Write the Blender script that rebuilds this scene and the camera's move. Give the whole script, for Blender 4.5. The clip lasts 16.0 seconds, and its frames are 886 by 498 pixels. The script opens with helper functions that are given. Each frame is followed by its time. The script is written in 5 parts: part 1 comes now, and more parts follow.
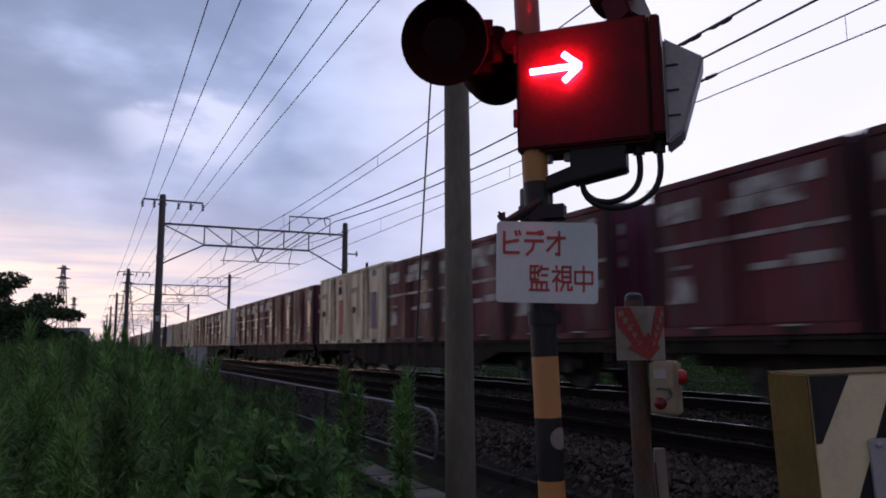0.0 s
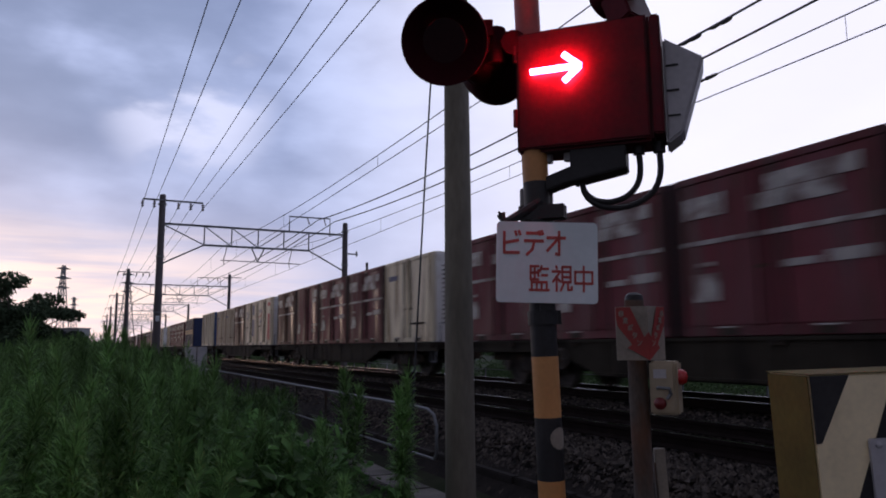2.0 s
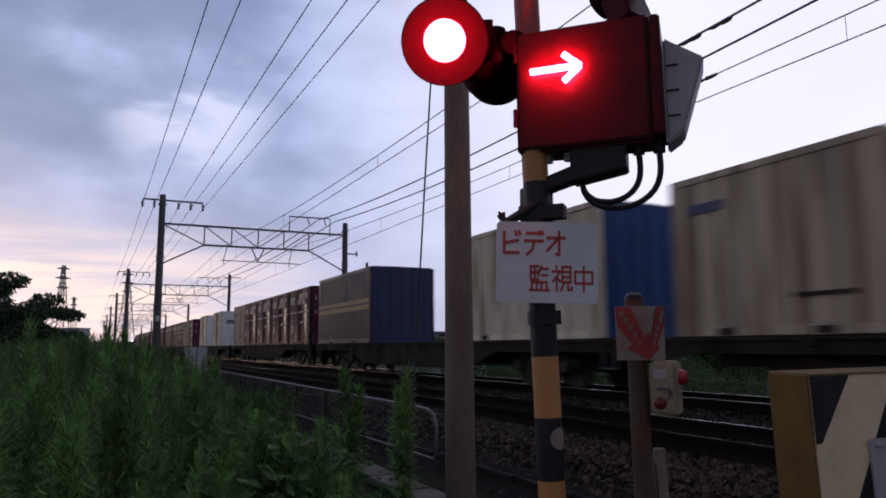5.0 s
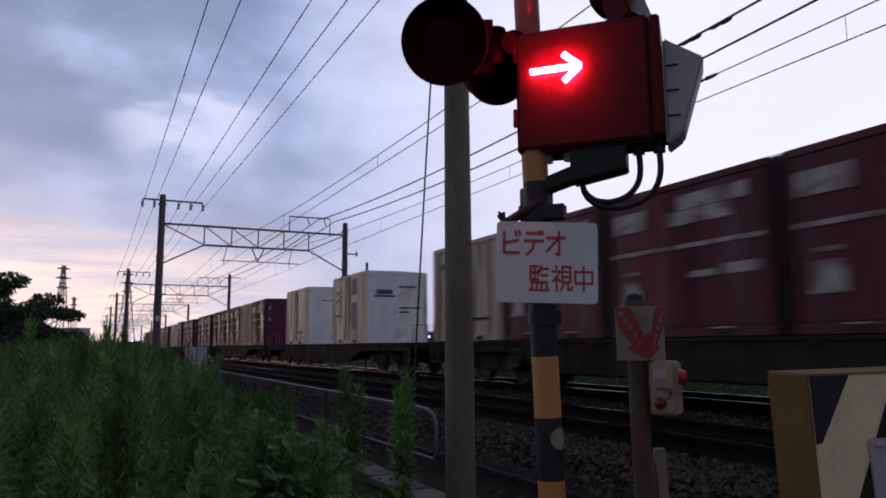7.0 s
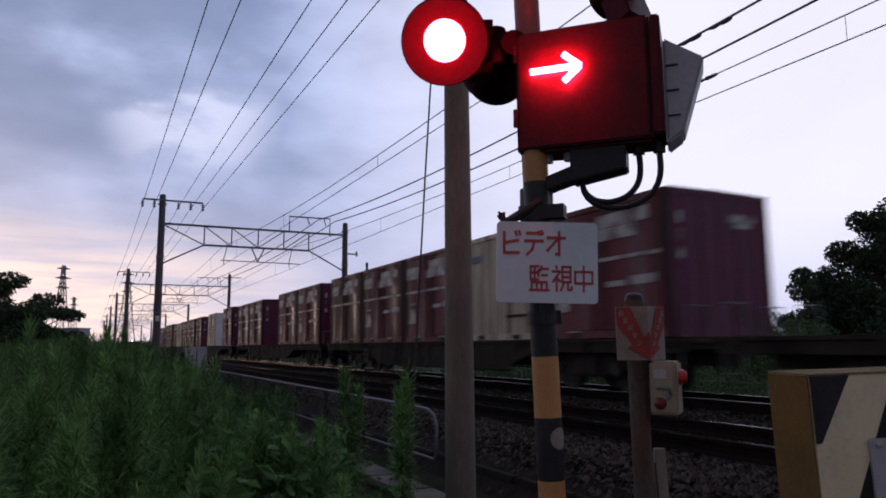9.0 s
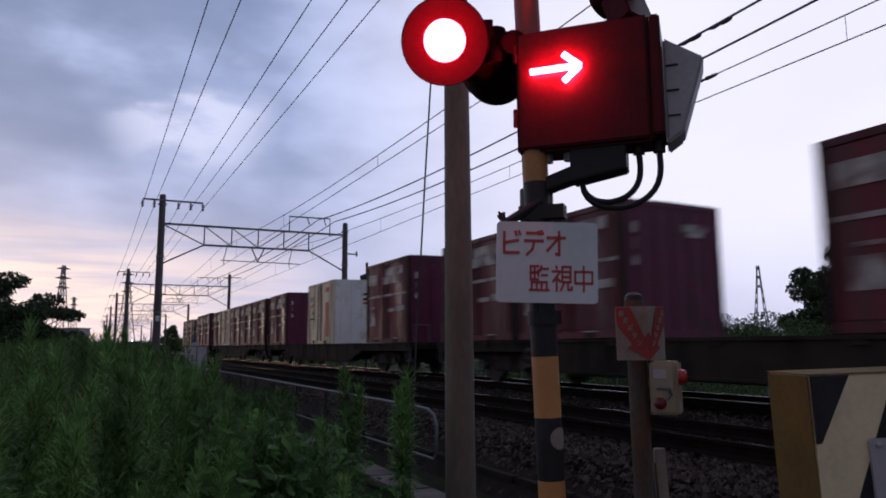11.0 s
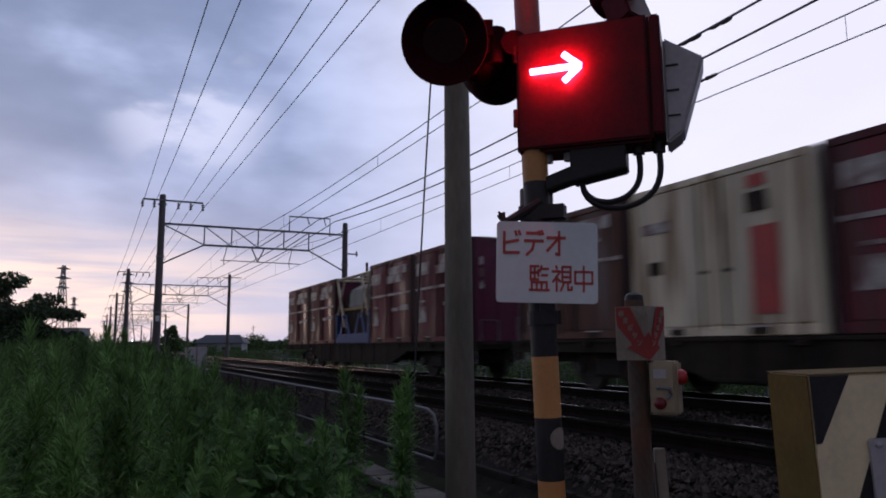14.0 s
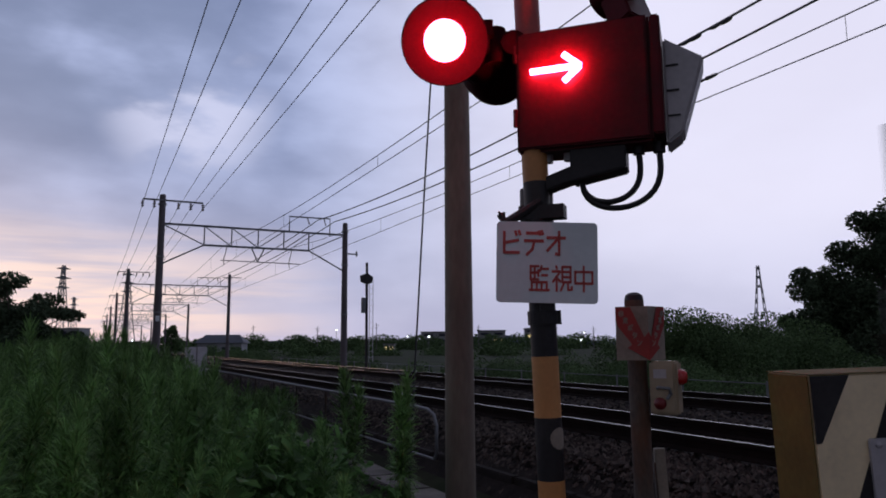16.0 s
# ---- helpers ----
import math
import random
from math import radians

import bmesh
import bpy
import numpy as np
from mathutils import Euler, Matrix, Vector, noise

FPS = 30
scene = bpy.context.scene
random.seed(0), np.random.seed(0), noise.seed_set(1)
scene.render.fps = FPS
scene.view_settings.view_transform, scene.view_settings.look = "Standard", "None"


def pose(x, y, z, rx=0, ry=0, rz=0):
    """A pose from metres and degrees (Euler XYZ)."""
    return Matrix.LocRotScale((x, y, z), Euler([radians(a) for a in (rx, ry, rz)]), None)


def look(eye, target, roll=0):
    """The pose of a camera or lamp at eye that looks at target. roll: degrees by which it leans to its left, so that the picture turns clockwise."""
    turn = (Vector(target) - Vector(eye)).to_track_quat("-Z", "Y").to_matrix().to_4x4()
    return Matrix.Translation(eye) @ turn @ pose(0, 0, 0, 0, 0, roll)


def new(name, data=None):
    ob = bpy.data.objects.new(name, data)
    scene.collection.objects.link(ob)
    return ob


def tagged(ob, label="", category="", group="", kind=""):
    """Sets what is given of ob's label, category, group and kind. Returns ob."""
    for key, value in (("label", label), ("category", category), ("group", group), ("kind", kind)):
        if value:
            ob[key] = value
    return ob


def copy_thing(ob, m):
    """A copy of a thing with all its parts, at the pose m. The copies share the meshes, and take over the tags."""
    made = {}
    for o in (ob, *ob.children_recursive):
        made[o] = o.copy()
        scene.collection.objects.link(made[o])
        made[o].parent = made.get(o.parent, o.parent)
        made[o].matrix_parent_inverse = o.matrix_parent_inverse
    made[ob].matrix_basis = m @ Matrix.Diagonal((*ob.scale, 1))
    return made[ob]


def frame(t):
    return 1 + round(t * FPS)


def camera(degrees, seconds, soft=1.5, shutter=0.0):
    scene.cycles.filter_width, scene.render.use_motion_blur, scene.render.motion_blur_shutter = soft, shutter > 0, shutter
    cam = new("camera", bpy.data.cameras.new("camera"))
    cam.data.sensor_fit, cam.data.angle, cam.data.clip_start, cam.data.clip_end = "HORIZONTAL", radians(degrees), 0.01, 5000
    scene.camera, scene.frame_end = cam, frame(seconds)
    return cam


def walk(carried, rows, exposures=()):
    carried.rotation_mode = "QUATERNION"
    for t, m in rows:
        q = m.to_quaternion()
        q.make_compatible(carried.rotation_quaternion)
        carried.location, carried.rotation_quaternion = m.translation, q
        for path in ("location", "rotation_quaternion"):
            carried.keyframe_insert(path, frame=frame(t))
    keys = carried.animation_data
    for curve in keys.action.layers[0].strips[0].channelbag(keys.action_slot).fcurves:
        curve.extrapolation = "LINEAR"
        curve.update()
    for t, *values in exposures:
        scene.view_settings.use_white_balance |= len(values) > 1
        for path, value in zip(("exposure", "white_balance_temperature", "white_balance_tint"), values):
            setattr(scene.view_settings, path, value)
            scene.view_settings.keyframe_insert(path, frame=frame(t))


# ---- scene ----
# world axes: y runs along the railway away from the crossing, x across it, z = 0 at the rail tops
YAW = math.degrees(0.45993)
EYE = (0.0, 0.0, 0.8937)
AIM = (math.sin(0.45993) * math.cos(0.13596), math.cos(0.45993) * math.cos(0.13596), math.sin(0.13596))
cam = camera(64.36, 16.0, soft=1.8, shutter=0.5)
STAND = look(EYE, (EYE[0] + AIM[0] * 10, EYE[1] + AIM[1] * 10, EYE[2] + AIM[2] * 10), -0.425)
walk(cam, [(0.0, STAND), (16.0, STAND)], [(0.0, 0.25), (7.0, 0.17), (12.5, 0.15), (15.0, 0.08), (16.0, -0.04)])

NEAR_X, FAR_X = 5.90, 9.60      # track centres
GROUND = -0.80


# ---- light: dusk under broken cloud ----
def sky():
    w = bpy.data.worlds.new("dusk_sky")
    scene.world = w
    w.use_nodes = True
    nt = w.node_tree
    nt.nodes.clear()
    N, L = nt.nodes.new, nt.links.new

    def math_(op, a, b=None, c=None, clamp=False):
        n = N("ShaderNodeMath")
        n.operation, n.use_clamp = op, clamp
        for i, v in enumerate((a, b, c)):
            if v is None:
                continue
            if isinstance(v, (int, float)):
                n.inputs[i].default_value = v
            else:
                L(v, n.inputs[i])
        return n.outputs[0]

    def mix(f, a, b, blend="MIX"):
        n = N("ShaderNodeMix")
        n.data_type, n.blend_type = "RGBA", blend
        for sock, v in ((n.inputs[0], f), (n.inputs[6], a), (n.inputs[7], b)):
            if isinstance(v, (int, float)):
                sock.default_value = v
            elif isinstance(v, tuple):
                sock.default_value = (*v, 1)
            else:
                L(v, sock)
        return n.outputs[2]

    def band(x, lo, hi):
        n = N("ShaderNodeMapRange")
        n.interpolation_type = "SMOOTHSTEP"
        L(x, n.inputs[0])
        n.inputs[1].default_value, n.inputs[2].default_value = lo, hi
        return n.outputs[0]

    def toward(az, el):
        n = N("ShaderNodeVectorMath")
        n.operation = "DOT_PRODUCT"
        L(co.outputs["Generated"], n.inputs[0])
        a, e = radians(az), radians(el)
        n.inputs[1].default_value = (math.sin(a) * math.cos(e), math.cos(a) * math.cos(e), math.sin(e))
        return n.outputs["Value"]

    co = N("ShaderNodeTexCoord")
    sep = N("ShaderNodeSeparateXYZ")
    L(co.outputs["Generated"], sep.inputs[0])
    z = sep.outputs[2]

    def clouds(scale, stretch, seed, detail=6.0, rough=0.55):
        m = N("ShaderNodeMapping")
        L(co.outputs["Generated"], m.inputs[0])
        m.inputs[1].default_value = (seed, seed * 0.7, seed * 1.3)
        m.inputs[3].default_value = (1, 1, stretch)
        n = N("ShaderNodeTexNoise")
        L(m.outputs[0], n.inputs[0])
        n.inputs["Scale"].default_value, n.inputs["Detail"].default_value, n.inputs["Roughness"].default_value = scale, detail, rough
        return n.outputs[0]

    big = clouds(2.1, 1.7, 3.1, 4.0, 0.5)
    fine = clouds(5.0, 2.4, 8.3, 5.0, 0.5)
    cover = math_("MULTIPLY_ADD", fine, 0.45, math_("MULTIPLY", big, 0.75))
    veil = band(cover, 0.46, 0.76)
    high = mix(veil, (0.45, 0.52, 0.80), (0.19, 0.235, 0.41))
    low = mix(veil, (0.52, 0.53, 0.74), (0.38, 0.40, 0.60))
    base = mix(band(z, 0.02, 0.30), low, high)
    # sunset band along the horizon, and the thin bright cloud in front of the hidden sun
    glow = math_("MULTIPLY", band(toward(-10, 4), 0.86, 0.995), math_("SUBTRACT", 1.0, band(z, 0.06, 0.20)))
    streak = band(clouds(3.0, 14.0, 5.7, 5.0), 0.38, 0.62)
    base = mix(math_("MULTIPLY", glow, math_("MULTIPLY_ADD", streak, 0.60, 0.22)), base, (0.97, 0.74, 0.67))
    bright = math_("MULTIPLY", band(toward(58, 20), 0.72, 0.985), math_("MULTIPLY_ADD", band(z, 0.0, 0.20), 0.72, 0.28))
    base = mix(math_("MULTIPLY", bright, 0.85), base, (0.86, 0.83, 1.0))
    heavy = math_("MULTIPLY", band(toward(-6, 27), 0.955, 0.995), band(cover, 0.40, 0.62))
    base = mix(math_("MULTIPLY", heavy, 0.8), base, (0.175, 0.22, 0.37))
    rift = math_("MULTIPLY", band(toward(6, 18.5), 0.992, 0.9995), band(fine, 0.42, 0.56))
    base = mix(math_("MULTIPLY", rift, 0.75), base, (0.66, 0.68, 0.90))
    # away from the sunset and overhead the cloud is heavier and dims with nightfall
    base = mix(math_("MULTIPLY", band(toward(225, 12), -0.15, 0.75), 0.85), base, (0.125, 0.115, 0.135))
    base = mix(math_("MULTIPLY", band(z, 0.52, 0.85), 0.75), base, (0.175, 0.17, 0.22))
    below = band(math_("MULTIPLY", z, -1.0), 0.0, 0.05)
    base = mix(below, base, (0.05, 0.05, 0.05))
    clear = N("ShaderNodeTexSky")
    clear.sky_type, clear.sun_disc = "NISHITA", False
    clear.sun_elevation, clear.sun_rotation = radians(5), radians(-14)
    bg1, bg2, add, out = N("ShaderNodeBackground"), N("ShaderNodeBackground"), N("ShaderNodeAddShader"), N("ShaderNodeOutputWorld")
    L(base, bg1.inputs[0])
    bg1.inputs[1].default_value = 1.04
    L(clear.outputs[0], bg2.inputs[0])
    bg2.inputs[1].default_value = 0.008
    L(bg1.outputs[0], add.inputs[0])
    L(bg2.outputs[0], add.inputs[1])
    L(add.outputs[0], out.inputs[0])
    lamp = bpy.data.lights.new("veiled_sun", "SUN")
    lamp.energy, lamp.angle, lamp.color = 0.05, radians(20), (1.0, 0.72, 0.52)
    a, e = radians(-14), radians(6)
    d = Vector((math.sin(a) * math.cos(e), math.cos(a) * math.cos(e), math.sin(e)))
    new("veiled_sun", lamp).matrix_world = look(d * 100, (0, 0, 0))


sky()


# ---- materials ----
def mat(name, colour, rough=0.6, metal=0.0, var=0.25, scale=4.0, grime=None, grime_amount=0.0, grime_scale=1.5, stretch=(1, 1, 1),
        bump=0.0, bump_scale=60.0, emit=None, strength=0.0, random=0.0, island=0.0, spec=0.5, gloss_var=0.08, through_light=0.0):
    """A worn surface: two scales of tone, a grime colour in patches, fine relief."""
    m = bpy.data.materials.new(name)
    m.use_nodes = True
    nt = m.node_tree
    N, L = nt.nodes.new, nt.links.new
    b = nt.nodes["Principled BSDF"]
    b.inputs["Metallic"].default_value = metal
    b.inputs["Specular IOR Level"].default_value = spec
    co = N("ShaderNodeTexCoord")
    mp = N("ShaderNodeMapping")
    L(co.outputs["Object"], mp.inputs[0])
    mp.inputs[3].default_value = stretch

    def noise_(s, detail=5.0):
        n = N("ShaderNodeTexNoise")
        L(mp.outputs[0], n.inputs[0])
        n.inputs["Scale"].default_value, n.inputs["Detail"].default_value = s, detail
        return n.outputs[0]

    def ramp(x, lo, hi, a, c):
        n = N("ShaderNodeMapRange")
        L(x, n.inputs[0])
        for i, v in enumerate((lo, hi, a, c)):
            n.inputs[1 + i].default_value = v
        return n.outputs[0]

    def scaled(colour_socket, k):
        n = N("ShaderNodeVectorMath")
        n.operation = "SCALE"
        L(colour_socket, n.inputs[0])
        L(k, n.inputs["Scale"])
        return n.outputs[0]

    rgb = N("ShaderNodeRGB")
    rgb.outputs[0].default_value = (*colour, 1)
    c = rgb.outputs[0]
    coarse, fine = noise_(scale), noise_(scale * 9, 3.0)
    c = scaled(c, ramp(coarse, 0.3, 0.7, 1 - var, 1 + var))
    c = scaled(c, ramp(fine, 0.3, 0.7, 1 - var * 0.5, 1 + var * 0.5))
    if random:
        o = N("ShaderNodeObjectInfo")
        c = scaled(c, ramp(o.outputs["Random"], 0, 1, 1 - random, 1 + random))
    if island:
        g = N("ShaderNodeNewGeometry")
        c = scaled(c, ramp(g.outputs["Random Per Island"], 0, 1, 1 - island, 1 + island))
    if grime:
        n = N("ShaderNodeMix")
        n.data_type = "RGBA"
        L(ramp(noise_(grime_scale, 8.0), 0.62 - 0.3 * grime_amount, 0.78 - 0.3 * grime_amount, 0, min(1, 0.4 + grime_amount)), n.inputs[0])
        L(c, n.inputs[6])
        n.inputs[7].default_value = (*grime, 1)
        c = n.outputs[2]
    L(c, b.inputs["Base Color"])
    L(ramp(coarse, 0.3, 0.7, max(0.02, rough - gloss_var), min(1, rough + gloss_var)), b.inputs["Roughness"])
    if bump:
        n = N("ShaderNodeBump")
        n.inputs["Strength"].default_value, n.inputs["Distance"].default_value = bump, 0.01
        L(noise_(bump_scale, 4.0), n.inputs["Height"])
        L(n.outputs[0], b.inputs["Normal"])
    if through_light:
        tr, mx = N("ShaderNodeBsdfTranslucent"), N("ShaderNodeMixShader")
        L(c, tr.inputs["Color"])
        mx.inputs[0].default_value = through_light
        L(b.outputs[0], mx.inputs[1])
        L(tr.outputs[0], mx.inputs[2])
        L(mx.outputs[0], nt.nodes["Material Output"].inputs["Surface"])
    if emit:
        b.inputs["Emission Color"].default_value, b.inputs["Emission Strength"].default_value = (*emit, 1), strength
    return m


M_ground = mat("ground_soil", (0.022, 0.024, 0.014), 0.95, spec=0.05, var=0.4, scale=0.4, grime=(0.016, 0.024, 0.010), grime_amount=0.5, grime_scale=0.7, bump=0.6, bump_scale=9)
M_asphalt = mat("asphalt", (0.05, 0.05, 0.052), 0.85, var=0.25, scale=2, bump=0.5, bump_scale=120)
M_ballast = mat("ballast", (0.024, 0.020, 0.018), 0.95, spec=0.05, var=0.4, scale=6, bump=0.9, bump_scale=25)
M_stone = mat("ballast_stone", (0.052, 0.043, 0.037), 0.85, spec=0.10, var=0.4, scale=12, island=0.95)
M_sleeper = mat("sleeper_concrete", (0.030, 0.026, 0.024), 0.9, spec=0.08, var=0.3, scale=5, grime=(0.018, 0.015, 0.012), grime_amount=0.5)
M_railhead = mat("rail_polished", (0.36, 0.35, 0.35), 0.14, 1.0, var=0.08, scale=3)
M_railweb = mat("rail_rust", (0.014, 0.010, 0.009), 0.9, spec=0.04, var=0.3, scale=5)
M_red = mat("container_maroon", (0.130, 0.026, 0.035), 0.55, spec=0.24, var=0.28, scale=1.2, grime=(0.080, 0.040, 0.032), grime_amount=0.45, grime_scale=1.8, stretch=(2.6, 2.6, 0.3), random=0.3, bump=0.7, bump_scale=1.6, gloss_var=0.35)
M_brown = mat("container_rust_brown", (0.105, 0.042, 0.028), 0.55, spec=0.24, var=0.4, scale=1.2, grime=(0.05, 0.03, 0.022), grime_amount=0.45, grime_scale=1.6, stretch=(2.6, 2.6, 0.3), random=0.15, bump=0.7, bump_scale=1.6, gloss_var=0.35)
M_cream = mat("container_cream", (0.52, 0.44, 0.31), 0.5, spec=0.35, var=0.25, scale=1.2, grime=(0.17, 0.10, 0.055), grime_amount=0.52, grime_scale=2.0, stretch=(2.6, 2.6, 0.18), random=0.2)
M_white = mat("container_white", (0.70, 0.62, 0.45), 0.5, spec=0.35, var=0.18, scale=1.0, grime=(0.24, 0.155, 0.08), grime_amount=0.48, grime_scale=2.0, stretch=(2.2, 2.2, 0.2), random=0.12)
M_navy = mat("container_navy", (0.012, 0.014, 0.032), 0.45, var=0.2, scale=1.5, random=0.1)
M_blue = mat("container_blue", (0.020, 0.070, 0.23), 0.55, spec=0.25, var=0.25, scale=1.5, grime=(0.05, 0.06, 0.08), grime_amount=0.3)
M_deepblue = mat("container_deep_blue", (0.014, 0.026, 0.085), 0.5, var=0.2, scale=1.5)
M_endwhite = mat("container_white_end", (0.80, 0.79, 0.76), 0.5, var=0.08, scale=1.0, grime=(0.42, 0.32, 0.22), grime_amount=0.22, grime_scale=1.8)
M_redend = mat("container_purple_end", (0.125, 0.023, 0.055), 0.55, spec=0.25, var=0.2, scale=1.2, grime=(0.06, 0.03, 0.035), grime_amount=0.3)
# darkness of the gaps between containers is put into the posts' colour
M_post = mat("shade_dark_corner_post", (0.030, 0.012, 0.013), 0.6, var=0.25, scale=2, spec=0.25)
M_tan = mat("tan_band", (0.36, 0.24, 0.11), 0.6, var=0.15, scale=3)
M_mark = mat("white_marking", (0.42, 0.39, 0.36), 0.55, var=0.25, scale=3, grime=(0.13, 0.065, 0.055), grime_amount=0.55, grime_scale=2.5)
M_redmark = mat("red_marking", (0.42, 0.05, 0.04), 0.55, var=0.15, scale=3)
M_bluemark = mat("navy_marking", (0.05, 0.06, 0.14), 0.55, var=0.15, scale=3)
M_frame = mat("wagon_frame", (0.036, 0.029, 0.024), 0.85, spec=0.15, var=0.4, scale=2, grime=(0.085, 0.052, 0.033), grime_amount=0.40, grime_scale=3)
M_sill = mat("wagon_sill_grey", (0.042, 0.035, 0.026), 0.85, spec=0.12, var=0.4, scale=1.2, grime=(0.016, 0.013, 0.011), grime_amount=0.55, grime_scale=1.2, stretch=(1, 1, 0.5))
M_wheel = mat("wheel_steel", (0.06, 0.05, 0.045), 0.7, 0.4, var=0.3, scale=4)
M_tarp = mat("grey_tarpaulin", (0.30, 0.29, 0.27), 0.8, var=0.2, scale=2)
M_conc = mat("concrete_pole", (0.175, 0.155, 0.122), 0.9, var=0.25, scale=2.5, grime=(0.10, 0.085, 0.065), grime_amount=0.4, stretch=(1, 1, 0.3), bump=0.25, bump_scale=80)
M_mast = mat("mast_concrete", (0.115, 0.10, 0.105), 0.9, var=0.2, scale=1.5, stretch=(1, 1, 0.3))
M_galv = mat("galvanised_steel", (0.16, 0.165, 0.175), 0.6, 0.3, var=0.2, scale=4)
M_wire = mat("wire", (0.035, 0.035, 0.04), 0.6, 0.3, var=0.1)
M_insul = mat("porcelain", (0.2, 0.17, 0.17), 0.3, var=0.1)
M_black = mat("black_paint", (0.024, 0.022, 0.024), 0.5, var=0.3, scale=6, grime=(0.06, 0.05, 0.045), grime_amount=0.3, spec=0.3)
M_orange = mat("amber_paint", (0.55, 0.25, 0.085), 0.55, var=0.12, scale=6, grime=(0.28, 0.15, 0.07), grime_amount=0.25, bump=0.1)
M_yellow = mat("faded_yellow_paint", (0.84, 0.69, 0.44), 0.6, var=0.10, scale=5, grime=(0.36, 0.27, 0.15), grime_amount=0.25, bump=0.15, bump_scale=20)
M_ochre = mat("dirty_ochre_paint", (0.130, 0.102, 0.030), 0.8, var=0.2, scale=4, grime=(0.06, 0.046, 0.022), grime_amount=0.4, spec=0.12)
M_sign = mat("sign_white", (0.68, 0.72, 0.74), 0.5, var=0.06, scale=4, grime=(0.42, 0.45, 0.46), grime_amount=0.2)
M_signglowred = mat("sign_and_glow_red", (0.46, 0.07, 0.06), 0.55, var=0.12, scale=8)
M_plate = mat("aged_plate", (0.29, 0.25, 0.21), 0.65, var=0.2, scale=6, grime=(0.13, 0.095, 0.065), grime_amount=0.4, spec=0.25)
M_oldred = mat("aged_red", (0.30, 0.035, 0.03), 0.6, var=0.15, scale=8)
# the red glow round the lit arrow is put into this housing colour
M_box = mat("red_glow_housing", (0.080, 0.002, 0.007), 0.45, var=0.25, scale=5, bump=0.05, spec=0.2)
M_lid = mat("grey_housing", (0.42, 0.40, 0.42), 0.5, 0.0, var=0.15, scale=4)
M_arrow = mat("arrow_light", (0.8, 0.1, 0.15), 0.4, var=0.0, emit=(1.0, 0.030, 0.075), strength=110.0)
M_lit = mat("lamp_lit", (0.8, 0.1, 0.1), 0.4, var=0.0, emit=(1.0, 0.028, 0.055), strength=55.0)
M_lens = mat("lamp_dark_lens", (0.035, 0.006, 0.008), 0.15, var=0.1)
# near-black paint, tinted red to put part of the lamp's glow into it
M_hood = mat("lamp_hood_black_glow_tint", (0.040, 0.005, 0.009), 0.85, var=0.15, scale=6, spec=0.04)
M_cream2 = mat("button_box_cream", (0.36, 0.29, 0.20), 0.5, var=0.1, scale=8, grime=(0.28, 0.2, 0.13), grime_amount=0.3)
M_button = mat("red_button", (0.42, 0.02, 0.025), 0.3, var=0.08, scale=8)
M_darkbutton = mat("dark_red_button", (0.13, 0.008, 0.012), 0.35, var=0.1, scale=8)
M_wood = mat("weathered_post", (0.085, 0.066, 0.055), 0.9, var=0.45, scale=7, grime=(0.13, 0.055, 0.030), grime_amount=0.5, grime_scale=5, stretch=(1, 1, 0.4), bump=0.5, bump_scale=30)
M_leaf = mat("weed_leaf", (0.140, 0.260, 0.080), 0.6, var=0.6, scale=1.4, island=0.5, spec=0.10, through_light=0.35)
# tree shade over the verge is put into this darker leaf colour
M_leafv = mat("shaded_verge_leaf", (0.088, 0.160, 0.050), 0.7, var=0.5, scale=0.7, island=0.5, spec=0.08, through_light=0.3)
M_leaf2 = mat("broad_leaf", (0.095, 0.190, 0.060), 0.6, var=0.4, scale=2, island=0.5, spec=0.09, through_light=0.35)
M_leafdark = mat("tree_leaf", (0.050, 0.072, 0.042), 0.8, var=0.3, scale=0.6, island=0.4, spec=0.05, through_light=0.2)
M_bush = mat("bush_leaf", (0.076, 0.120, 0.052), 0.8, var=0.35, scale=0.4, island=0.4, spec=0.05, through_light=0.2)
M_lance = mat("pale_lance_leaf", (0.150, 0.215, 0.095), 0.6, var=0.4, scale=3, island=0.5, spec=0.1, through_light=0.3)
M_bark = mat("bark", (0.06, 0.05, 0.04), 0.9, var=0.3, scale=5)
M_field = mat("field_grass", (0.026, 0.036, 0.019), 0.95, spec=0.04, var=0.5, scale=0.12, bump=0.8, bump_scale=3)
# distance haze is put into the hills' pale blue base colour
M_hill = mat("haze_blue_hill", (0.16, 0.18, 0.24), 1.0, var=0.1, scale=0.01, spec=0.0)
M_building = mat("far_building", (0.24, 0.245, 0.26), 0.9, var=0.15, scale=0.05)
M_slab = mat("trough_lid", (0.115, 0.105, 0.09), 0.9, var=0.3, scale=4, grime=(0.05, 0.045, 0.035), grime_amount=0.45, bump=0.3, bump_scale=40)
M_slate = mat("slate_roof", (0.065, 0.075, 0.095), 0.7, var=0.15, scale=0.5)
M_lamp = mat("street_light_glow", (1, 1, 1), 0.5, var=0.0, emit=(1.0, 0.72, 0.25), strength=2.0)
M_lampw = mat("white_light_glow", (1, 1, 1), 0.5, var=0.0, emit=(0.9, 0.95, 1.0), strength=6.0)


